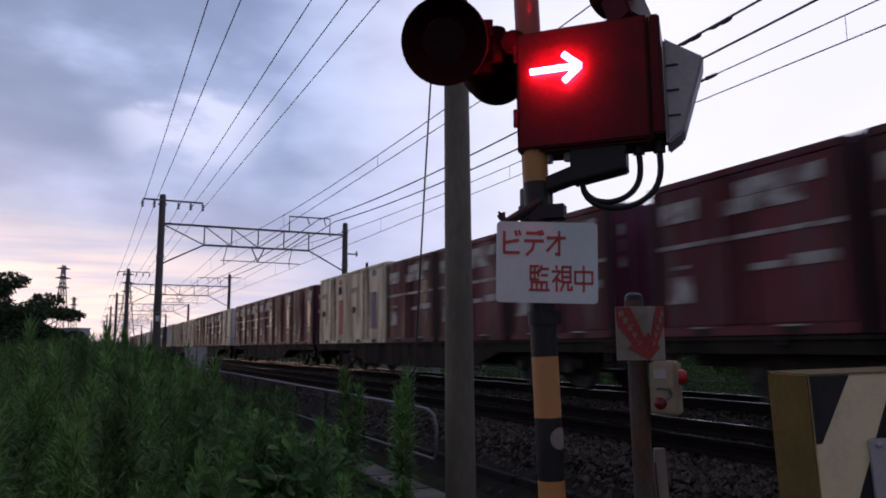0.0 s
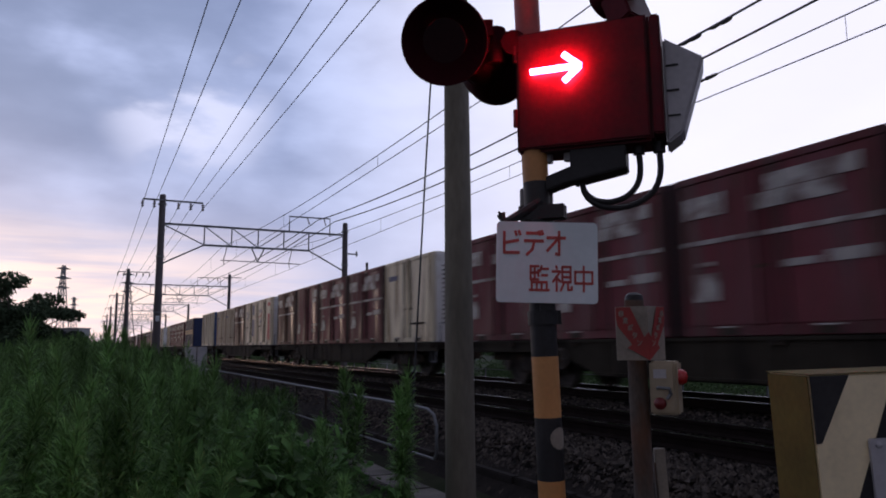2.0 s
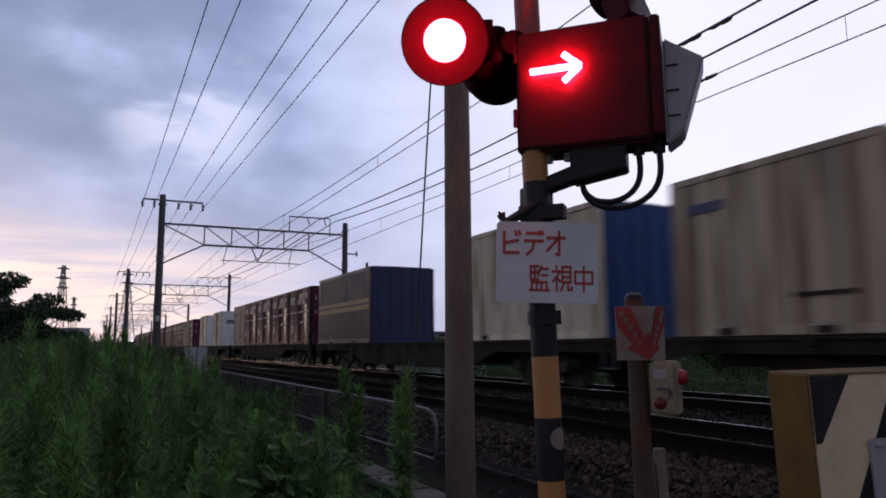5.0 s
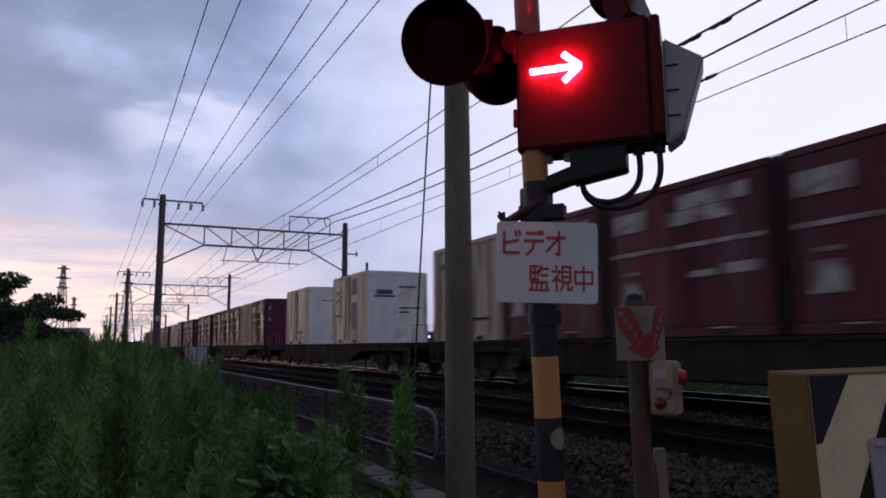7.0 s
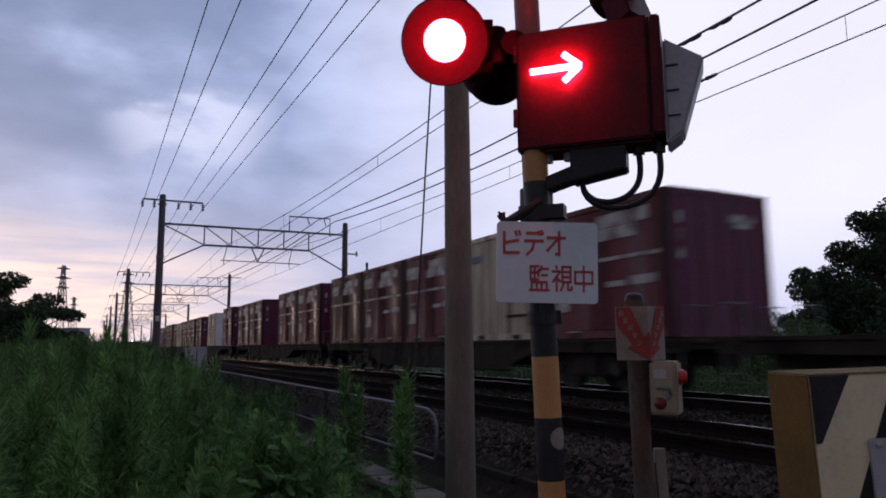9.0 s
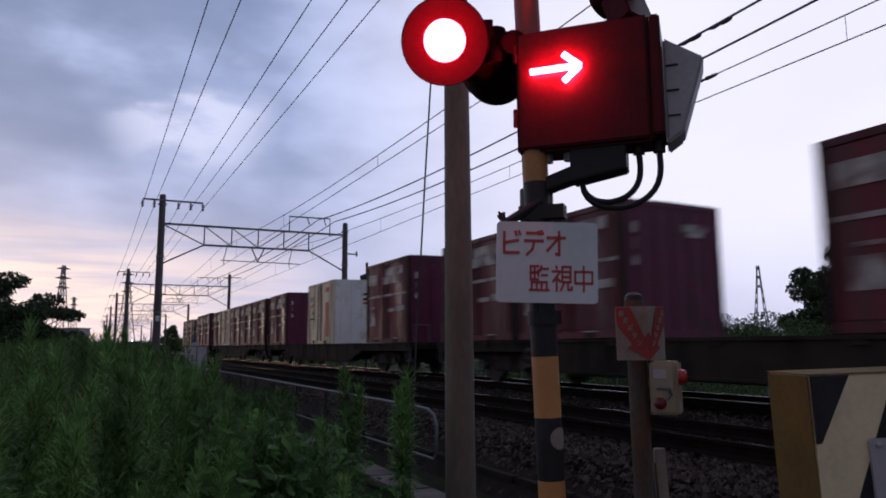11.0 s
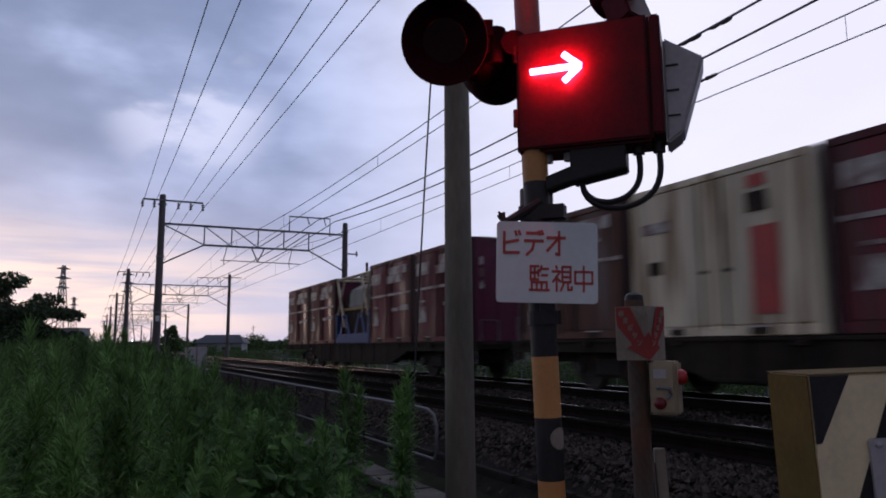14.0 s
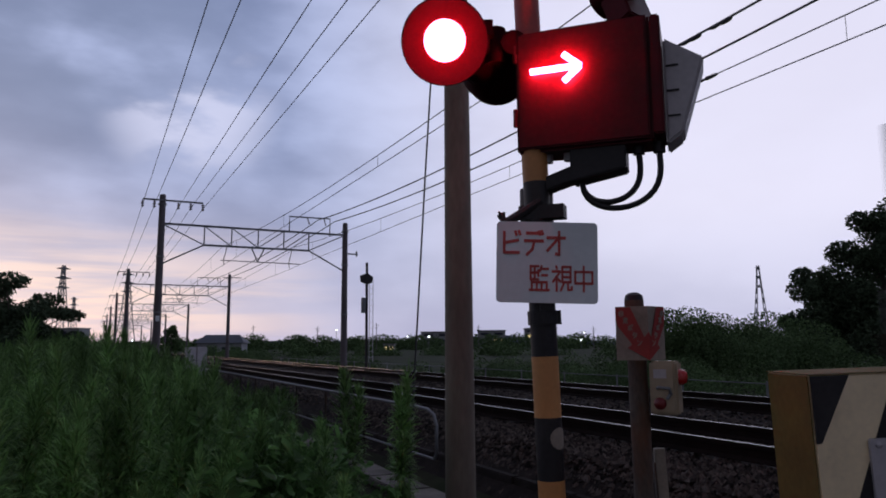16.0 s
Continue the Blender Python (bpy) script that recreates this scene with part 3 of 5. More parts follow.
def tarp_rack():
    """Open blue frame that carries a lashed white truss under a grey sheet."""
    c = thing("open_rack", "blue open steel rack loaded with pale truss and sheeting", "container", "containers of the freight train")
    h, W = 1.82, 1.2
    part("base_frame", Shape().box(-W, W, -h, h, 0.0, 0.18), M_blue, c, bevel=0.015)
    for sx in (-1, 1):
        for sy in (-1, 1):
            part("corner_post", Shape().box(min(sx * W, sx * (W - 0.12)), max(sx * W, sx * (W - 0.12)), min(sy * h, sy * (h - 0.14)), max(sy * h, sy * (h - 0.14)), 0.18, 1.15), M_blue, c, bevel=0.012)
        gusset = Shape().box(sx * (W - 0.05) - 0.03, sx * (W - 0.05) + 0.03, -h, h, 0.16, 0.34)
        for a, b in ((-1.35, -1.0), (-0.35, -0.75), (0.35, 0.75), (1.35, 1.0)):
            gusset.prism([(a - 0.1, 0.3), (a + 0.1, 0.3), (b + 0.07, 1.05), (b - 0.07, 1.05)], "x", sx * (W - 0.05) - 0.025, sx * (W - 0.05) + 0.025)
        part("side_gusset", gusset, M_blue, c, "blue side beam with slanted gussets")
        part("load_strap", Shape().box(min(sx * 0.97, sx * 0.99), max(sx * 0.97, sx * 0.99), -1.5, 1.5, 1.22, 1.32), M_tan, c, "tan lashing strap")
    truss = Shape()
    for sx in (-1, 1):
        truss.tube((sx * 1.12, -h, 2.42), (sx * 1.12, h, 2.42), 0.05, n=8)
        for a, b in ((-h, -0.9), (0.9, h)):
            truss.tube((sx * 1.14, a, 0.6), (sx * 1.14, b, 2.42), 0.05, n=8).tube((sx * 1.14, b, 0.9), (sx * 1.14, a, 2.42), 0.04, n=8)
    for y in (-h, -0.6, 0.6, h):
        truss.tube((-1.12, y, 2.42), (1.12, y, 2.42), 0.045, n=8)
    part("truss", truss, M_white, c, "pale tubular truss", smooth=True)
    part("covered_load", Shape().prism([(-0.95, 0.2), (0.95, 0.2), (0.9, 1.9), (0.4, 2.2), (-0.5, 2.15), (-0.9, 1.9)], "y", -1.6, 1.6), M_frame, c, "load under a dark sheet", 0.08)
    part("sheet", Shape().prism([(-0.99, 1.3), (0.99, 1.3), (0.94, 1.93), (0.43, 2.24), (-0.52, 2.19), (-0.94, 1.93)], "y", -1.1, 0.9), M_tarp, c, "grey tarpaulin", 0.05)
    return c


def train():
    tmpl = {
        "r": container("weathered maroon steel freight container with white markings", M_red, end_material=M_redend, post=M_post, marks=RED_MARKS, end_marks=RED_END),
        "R": container("tall weathered maroon freight container with white markings", M_red, H=2.60, end_material=M_redend, post=M_post, marks=RED_MARKS, end_marks=RED_END),
        "p": container("plain dark maroon freight container with few markings", M_red, end_material=M_redend, post=M_post, marks=PLAIN_MARKS, end_marks=RED_END),
        "n": container("faded brown freight container streaked with rust", M_brown, end_material=M_redend, post=M_post, marks=RED_MARKS[:5], end_marks=RED_END),
        "c": container("dirty cream freight container with vertical ribs", M_cream, marks=CREAM_MARKS, ribs=9),
        "w": container("pale grey-white freight container with louvred end", M_white, end_material=M_endwhite, marks=CREAM_MARKS, end_marks=[(-0.9, -0.7, z, z + 0.04, M_frame) for z in np.linspace(0.5, 2.1, 14)] + [(0.0, 0.7, 1.4, 1.6, M_frame), (0.2, 0.4, 1.72, 1.8, M_redmark)]),
        "x": container("white freight container with red stripe and swoosh", M_white, end_material=M_endwhite, swoosh=M_redmark, marks=WR, end_marks=[(0.05, 0.65, 1.55, 1.63, M_redmark), (0.05, 0.5, 1.7, 1.8, M_frame), (0.05, 0.5, 1.9, 2.0, M_frame)]),
        "y": container("dirty white freight container with red and grey blocks", M_white, end_material=M_endwhite, marks=WY, end_marks=LOGO_END),
        "Y": container("tall dirty white freight container with red blocks", M_white, H=2.60, end_material=M_endwhite, marks=WY, end_marks=LOGO_END),
        "Z": container("tall dirty white freight container with navy blocks", M_white, H=2.60, end_material=M_endwhite, marks=WZ, end_marks=LOGO_END),
        "b": container("white freight container with navy stripe", M_white, end_material=M_endwhite, swoosh=M_bluemark, marks=WB, end_marks=LOGO_END),
        "e": container("clean white refrigerated container with plain end", M_white, end_material=M_endwhite, marks=CREAM_MARKS[1:], end_marks=[(-0.5, 0.3, 1.9, 1.93, M_frame)]),
        "N": container("dark navy twenty-foot container with tan band", M_navy, L=6.06, H=2.6, end_material=M_deepblue, marks=NAVY, ribs=17),
        "B": container("white twenty-foot container with blue end", M_white, L=6.06, H=2.6, end_material=M_blue, ribs=15),
        "k": tarp_rack(),
    }
    loads = ["rrkRR", "nyrrr", "r.x.R", "rr.rr", "nrrcr", ".e.b.", "crrrr", "N..B", "ccnbx", "nprrw", "rrrpp", "YZrrr", "rrppr"]
    base = wagon()
    used = set()
    for i, (tail, load) in enumerate(zip(TAILS, loads)):
        mid = tail - 9.25
        w = base if i == 0 else copy_thing(base, Matrix.Identity(4))
        TRAIN.append((w, mid, 0.0))
        y = tail
        for ch in load:
            step = 6.1 if ch in "NB" else SLOT
            if ch == "." and load[0] == "N":
                step = 3.05
            if ch != ".":
                c = tmpl[ch] if ch not in used else copy_thing(tmpl[ch], Matrix.Identity(4))
                used.add(ch)
                TRAIN.append((c, y - step / 2, DECK))
            y -= step


def travelled(t):
    return 16.1 * t - 0.0575 * t * t


train()


# ---- overhead line ----
def mast(x, y, h, r=0.17, label="grey concrete overhead-line mast", arm=None):
    m = thing("line_mast", label, "railway mast", "overhead line masts", m=pose(x, y, 0))
    part("pole", Shape().tube((0, 0, -0.8), (0, 0, h), r * 1.15, r * 0.85, 16), M_mast, m, smooth=True)
    part("cap", Shape().tube((0, 0, h), (0, 0, h + 0.06), r * 0.9, r * 0.5, 16), M_mast, m)
    for z in (h - 0.5, 5.4, 2.6):
        part("band", Shape().tube((0, 0, z), (0, 0, z + 0.08), r * 1.1 + 0.01, n=16), M_galv, m)
    if arm:
        a = part("crossarm", Shape().box(arm[0], arm[-1], -0.22, -0.14, h - 0.32, h - 0.24), M_galv, m, "steel crossarm")
        for q in arm:
            s = Shape().lathe([(0, 0.02), (0.06, 0.03), (0.07, 0.09), (0.13, 0.03), (0.19, 0.09), (0.25, 0.03), (0.31, 0.085), (0.38, 0.02)], (q, -0.18, h - 0.32), (0, 0, -1), 10)
            part("insulator", s, M_insul, a, "disc insulator string")
    return m


def portal(y, xl, xr, z, sway=0.0):
    """Lattice beam between two masts, with drop arms for the contact wires."""
    g = thing("portal_beam", "grey steel lattice beam spanning both tracks", "railway gantry", "overhead line portals", m=pose(0, y, 0))
    for nm, zz, a, b in (("top_chord", z, xl, xr), ("bottom_chord", z - 1.0, xl + 2.1, xr - 2.1)):
        part(nm, Shape().box(a, b, -0.05, 0.05, zz - 0.05, zz + 0.05), M_galv, g)
    n = 5
    xs = np.linspace(xl + 2.1, xr - 2.1, n)
    for a in xs:
        part("strut", Shape().tube((a, 0, z - 1.0), (a, 0, z), 0.035, n=6), M_galv, g)
    for i in range(n - 1):
        q = (xs[i], xs[i + 1]) if i < 2 else (xs[i + 1], xs[i])
        part("diagonal", Shape().tube((q[0], 0, z), (q[1], 0, z - 1.0), 0.028, n=6), M_galv, g)
    for a, b in ((xl, xl + 2.1), (xr, xr - 2.1)):
        part("knee_brace", Shape().tube((a, 0, z - 2.1), (b, 0, z - 1.0), 0.04, n=6), M_galv, g)
        part("end_diagonal", Shape().tube((a, 0, z), (b, 0, z - 1.0), 0.03, n=6), M_galv, g)
    c = (xl + xr) / 2
    part("drop_bracket", Shape().tube((c - 0.35, 0, z - 1.0), (c, 0, z - 1.75), 0.035, n=6).tube((c + 0.35, 0, z - 1.0), (c, 0, z - 1.75), 0.035, n=6), M_galv, g)
    part("steady_bar", Shape().tube((NEAR_X - 0.1, 0, z - 1.75), (FAR_X + 0.4, 0, z - 1.78), 0.025, n=6), M_galv, g)
    for x in (NEAR_X + 0.15, FAR_X - 0.1):
        part("hanger", Shape().path([(x + 0.05, 0, z - 1.0), (x, 0, z - 1.35), (x - 0.1, 0, z - 1.75), (x - 0.05, 0, z - 2.0)], 0.022, 6), M_insul, g, "insulated hanger")
    fr = Shape().path([(9.4, 0, z), (9.4, 0, z + 0.85), (11.7, 0, z + 0.88), (11.7, 0, z - 0.1)], 0.04, 6)
    part("feeder_frame", fr, M_galv, g, "bent pipe frame for the feeders")
    for x in (10.5, 11.45):
        part("feeder_insulator", Shape().lathe([(0, 0.01), (0.05, 0.05), (0.1, 0.02), (0.16, 0.05), (0.22, 0.02), (0.3, 0.05), (0.42, 0.012)], (x - 0.1, 0, z + 0.85), (0.3, 0, -1), 10), M_insul, g)


def wire(x0, z0, x1, z1, y0, y1, r, sag, label, name="overhead_wire"):
    pts = []
    for i in range(25):
        k = i / 24
        pts.append((x0 + (x1 - x0) * k, y0 + (y1 - y0) * k, z0 + (z1 - z0) * k - sag * 4 * k * (1 - k)))
    single(name, Shape().path(pts, r, 6), M_wire, label, "wire", "overhead wires", smooth=True)


SPANS = [0.0, 38.0, 76.0, 111.0, 147.0, 184.0, 222.0]
ARM = (-0.95, -0.4, 0.75, 1.35, 1.95)
for y in SPANS[1:]:
    near_mast = mast(2.85, y, 8.6, 0.18, arm=ARM)
    if y == 38:
        part("number_plate", Shape().box(-0.09, 0.09, -0.225, -0.21, 2.18, 2.46), M_sign, near_mast, "small white plate")
    far_mast = mast(12.6, y, 7.8 if y == 38 else 8.4 if y == 76 else 7.2, 0.17)
    if y == 76:
        part("crossarm", Shape().box(-0.75, 1.15, -0.25, -0.17, 8.05, 8.13), M_galv, far_mast, "short steel crossarm")
    if y == 38:
        part("side_arm", Shape().box(0.1, 0.75, -0.05, 0.05, 6.05, 6.12).box(0.66, 0.74, -0.04, 0.04, 5.95, 6.25), M_galv, far_mast, "short steel side arm")
    portal(y, 2.85, 12.6, 7.15)
for y in (-38.0, -7.2):
    mast(2.85, y, 8.6, 0.18, arm=ARM)
    mast(12.6, y, 7.8, 0.17)
    portal(y, 2.85, 12.6, 7.15)
FEEDER = [-38.0] + SPANS[1:]
for a, b in zip(FEEDER[:-1], FEEDER[1:]):
    for q, w in zip(ARM, (-0.42, -0.25, 0.25, 0.45, 0.45)):
        wire(2.85 + q + (w if a < 0 else 0), 8.02, 2.85 + q, 8.02, a - 0.18, b - 0.18, 0.012, 0.05 if a < 0 else 0.2, "thin power feeder wire along the line")
ENDS = [-38.0, -7.2] + SPANS[1:]
for a, b in zip(ENDS[:-1], ENDS[1:]):
    over = a == -7.2
    for x in (NEAR_X, FAR_X):
        near = x == NEAR_X
        # height at each end and sag of the carrier, heights of the contact wire
        c0, c1, sag, w0, w1 = ((6.148, 6.15, 0.732, 5.179, 5.10) if near else (6.077, 6.25, 0.605, 5.274, 5.15)) if over else (6.15, 6.15, 0.4, 5.12, 5.12)
        wire(x, c0, x, c1, a, b, 0.011, sag, "carrier wire above the track")
        wire(x, w0, x, w1, a, b, 0.010, 0.0, "contact wire above the track")
        for i in range(4):
            y = a + (13.3 if over else 4.0) + 9.3 * i
            k = (y - a) / (b - a)
            if k > 0.97:
                continue
            single("dropper", Shape().tube((x, y, w0 + (w1 - w0) * k), (x, y, c0 + (c1 - c0) * k - sag * 4 * k * (1 - k)), 0.005, n=5), M_wire, "thin vertical dropper wire above the track", "wire", "droppers")
    for x in (11.0, 12.0):
        wire(x, 8.33 if over else 7.9, x, 8.33 if a < -8 else 7.9, a, b, 0.026, 0.932 if over else 0.35, "thick black feeder cable along the line")

for x, y in ((11.0, 9.55), (11.0, 10.35), (FAR_X, 8.75)):
    k = (y + 2.0) / 40.0
    z = (7.9 - 0.73 * 4 * k * (1 - k) - 0.03) if x > 10 else 5.85 + 0.4 * k - 0.474 * 4 * k * (1 - k)
    r = 1.0 if x > 10 else 0.75
    single("wire_splice", Shape().lathe([(-0.30, 0.016), (-0.22, 0.045 * r), (-0.05, 0.05 * r), (0.0, 0.03 * r), (0.18, 0.048 * r), (0.3, 0.014)], (x, y, z), (0, 1, 0), 8), M_wire, "dark splice sleeve on an overhead cable", "cable splice", "wire splices", smooth=True)

# ---- foreground at the crossing: x to the side, y away, z up from the rail tops, seen square from the road ----
FRONT = pose(0, 0, 0, 0, 0, -YAW)


def front(u, d, z=0.0, rx=0, ry=0, rz=0):
    return FRONT @ pose(u, d, z, rx, ry, rz)


def crossing_pole():
    c = thing("crossing_pole", "amber and black banded steel crossing signal pole", "signal pole", m=front(0.482, 3.1, GROUND, 0, -1.48, 0))
    z, dark = 0.0, False
    # red light on the upper pole is painted in as the last two bands
    for h, m in ((0.62, M_black), (0.505, M_orange), (0.26, M_black), (0.258, M_orange), (0.772, M_black), (0.40, M_orange), (0.40, M_signglowred), (0.9, M_signglowred)):
        part("band", Shape().tube((0, 0, z), (0, 0, z + h), 0.058, n=24), m, c, smooth=True)
        z += h
    part("base_plate", Shape().box(-0.14, 0.14, -0.14, 0.14, 0.0, 0.03), M_galv, c, bevel=0.005)
    st = Shape()
    for k in range(9):
        t = math.pi * (k + 0.02) / 8.04
        a, h = radians(40) - 0.76 * math.cos(t), 0.046 * math.sin(t)
        st.v += [(0.0615 * math.sin(a), -0.0615 * math.cos(a), 1.30 - h), (0.0615 * math.sin(a), -0.0615 * math.cos(a), 1.30 + h)]
    st.f = [(2 * k, 2 * k + 2, 2 * k + 3, 2 * k + 1) for k in range(8)]
    part("sticker", st, M_plate, c, "round grey reflector sticker")
    part("clamp", Shape().tube((0, 0, 1.78), (0, 0, 1.84), 0.066, n=20).box(0.05, 0.078, -0.02, 0.02, 1.78, 1.84), M_black, c)
    return c


def strokes(lines, size, w, depth):
    """Brush strokes as flat bars: (x0, z0, x1, z1) in a unit square."""
    s = Shape()
    for x0, z0, x1, z1 in lines:
        a, b = Vector((x0, z0)) * size, Vector((x1, z1)) * size
        d = (b - a).normalized()
        n = Vector((-d.y, d.x)) * w / 2
        a, b = a - d * w * 0.3, b + d * w * 0.3
        s.prism([tuple(a - n), tuple(b - n), tuple(b + n), tuple(a + n)], "y", -depth, 0)
    return s


GLYPHS = {
    "hi": [(0.36, 1.0, 0.36, 0.0), (0.64, 1.0, 0.64, 0.0), (0.08, 0.82, 0.36, 0.82), (0.08, 0.55, 0.36, 0.55), (0.02, 0.28, 0.36, 0.28), (0.64, 0.82, 0.92, 0.82), (0.64, 0.55, 0.92, 0.55), (0.64, 0.28, 0.98, 0.28)],
    "jo": [(0.5, 1.0, 0.5, 0.82), (0.25, 0.98, 0.32, 0.85), (0.75, 0.98, 0.68, 0.85), (0.05, 0.78, 0.95, 0.78), (0.28, 0.62, 0.72, 0.62), (0.28, 0.62, 0.28, 0.44), (0.72, 0.62, 0.72, 0.44), (0.28, 0.44, 0.72, 0.44), (0.15, 0.3, 0.85, 0.3), (0.15, 0.3, 0.15, 0.05), (0.85, 0.3, 0.85, 0.05), (0.5, 0.44, 0.5, 0.0)],
    "bo": [(0.05, 0.72, 0.85, 0.72), (0.45, 0.95, 0.45, 0.05), (0.25, 0.5, 0.08, 0.15), (0.65, 0.5, 0.85, 0.15), (0.78, 1.0, 0.83, 0.86), (0.92, 1.0, 0.97, 0.86)],
    "ta": [(0.35, 1.0, 0.08, 0.45), (0.3, 0.8, 0.85, 0.8), (0.85, 0.8, 0.65, 0.3), (0.65, 0.3, 0.2, 0.0), (0.32, 0.52, 0.72, 0.4)],
    "n": [(0.08, 0.85, 0.35, 0.68), (0.1, 0.08, 0.55, 0.25), (0.55, 0.25, 0.92, 0.8)],
    "bi": [(0.12, 0.95, 0.12, 0.1), (0.12, 0.1, 0.85, 0.1), (0.12, 0.5, 0.8, 0.62), (0.66, 0.98, 0.72, 0.84), (0.84, 1.0, 0.9, 0.86)],
    "de": [(0.15, 0.92, 0.68, 0.92), (0.05, 0.6, 0.95, 0.6), (0.52, 0.6, 0.42, 0.25), (0.42, 0.25, 0.15, 0.02), (0.74, 1.0, 0.80, 0.86), (0.88, 1.02, 0.94, 0.88)],
    "o": [(0.08, 0.74, 0.95, 0.74), (0.66, 1.0, 0.66, 0.05), (0.66, 0.05, 0.5, 0.08), (0.62, 0.72, 0.08, 0.2)],
    "kan": [(0.08, 0.98, 0.08, 0.45), (0.08, 0.98, 0.48, 0.98), (0.08, 0.72, 0.46, 0.72), (0.08, 0.45, 0.48, 0.45), (0.28, 0.98, 0.28, 0.45), (0.46, 0.84, 0.46, 0.58), (0.62, 1.0, 0.54, 0.78), (0.58, 0.88, 0.95, 0.88), (0.62, 0.62, 0.9, 0.62),
            (0.12, 0.34, 0.88, 0.34), (0.14, 0.34, 0.14, 0.03), (0.38, 0.34, 0.38, 0.03), (0.62, 0.34, 0.62, 0.03), (0.87, 0.34, 0.87, 0.03), (0.02, 0.03, 0.98, 0.03)],
    "shi": [(0.22, 1.0, 0.26, 0.88), (0.03, 0.78, 0.42, 0.78), (0.42, 0.78, 0.05, 0.36), (0.24, 0.6, 0.24, 0.0), (0.28, 0.5, 0.42, 0.38), (0.52, 0.97, 0.92, 0.97), (0.52, 0.97, 0.52, 0.36), (0.92, 0.97, 0.92, 0.36), (0.52, 0.77, 0.92, 0.77),
            (0.52, 0.56, 0.92, 0.56), (0.52, 0.36, 0.92, 0.36), (0.62, 0.36, 0.44, 0.02), (0.8, 0.36, 0.8, 0.06), (0.8, 0.06, 0.98, 0.06), (0.98, 0.06, 0.98, 0.18)],
    "chu": [(0.08, 0.78, 0.92, 0.78), (0.08, 0.78, 0.08, 0.32), (0.92, 0.78, 0.92, 0.32), (0.08, 0.32, 0.92, 0.32), (0.5, 1.0, 0.5, 0.0)],
}


def rounded(w, h, r, n=5):
    pts = []
    for cx, cz, a0 in ((w - r, h - r, 0), (r, h - r, 90), (r, r, 180), (w - r, r, 270)):
        pts += [(cx + r * math.cos(radians(a0 + 90 * i / n)), cz + r * math.sin(radians(a0 + 90 * i / n))) for i in range(n + 1)]
    return pts


def video_sign():
    s = thing("warning_sign", "white metal sign with red Japanese lettering on a pole", "sign", m=front(0.226, 3.02, 1.076, 0, 0, 0) @ pose(0, 0, 0, 0, 1.6, 0))
    part("board", Shape().prism(rounded(0.437, 0.352, 0.018), "y", 0, 0.012), M_sign, s)
    for nm, x, z, k in (("bi", 0.022, 0.205, 0.088), ("de", 0.117, 0.205, 0.088), ("o", 0.212, 0.205, 0.088)):
        t = strokes(GLYPHS[nm], 1.0, 0.13, 0.02)
        t.v = [(x + p[0] * k, p[1] * 0.1, z + p[2] * 0.105) for p in t.v]
        part("letter", t, M_signglowred, s, "red painted character")
    for nm, x in (("kan", 0.140), ("shi", 0.238), ("chu", 0.332)):
        t = strokes(GLYPHS[nm], 1.0, 0.10, 0.02)
        t.v = [(x + p[0] * 0.088, p[1] * 0.1, 0.052 + p[2] * 0.108) for p in t.v]
        part("letter", t, M_signglowred, s, "red painted character")
    part("bracket", Shape().box(0.19, 0.25, 0.012, 0.03, 0.05, 0.3).box(0.19, 0.25, 0.012, 0.03, -0.03, 0.02), M_black, s)
    return s


def lamp_unit(u, d, z, name, label, tilt, turn):
    """Round flashing lamp: black hood, inner reflector, and a two-faced disc that turns."""
    g = thing(name, label, "signal lamp", "crossing lamps", m=front(u, d, z, tilt, 0, turn))
    s = Shape().lathe([(0.06, 0.0), (0.06, 0.115), (-0.02, 0.150), (-0.06, 0.170), (-0.15, 0.187), (-0.158, 0.182), (-0.150, 0.176), (-0.118, 0.155), (-0.090, 0.132), (-0.072, 0.112), (-0.062, 0.0957), (-0.058, 0.0957), (-0.055, 0.11), (0.05, 0.108), (0.052, 0.0)], (0, 0, 0), (0, 1, 0), 40)
    part("hood", s, M_hood, g, "round black visor hood", smooth=True)
    s = Shape().lathe([(0.06, 0.0), (0.06, 0.11), (0.15, 0.10), (0.20, 0.07), (0.21, 0.0)], (0, 0, 0), (0, 1, 0), 28)
    part("housing", s, M_hood, g, smooth=True)
    return g


def turning_disc(parent):
    e = part("lamp_disc", Shape().tube((0, -0.004, 0), (0, 0.004, 0), 0.0956, n=40), M_lens, parent, "turning lamp disc, dark on one face")
    part("lit_face", Shape().lathe([(0.0042, 0.0), (0.0045, 0.092), (0.020, 0.082), (0.034, 0.055), (0.040, 0.0)], (0, 0, 0), (0, 1, 0), 40), M_lit, e, "glowing red face")
    return e


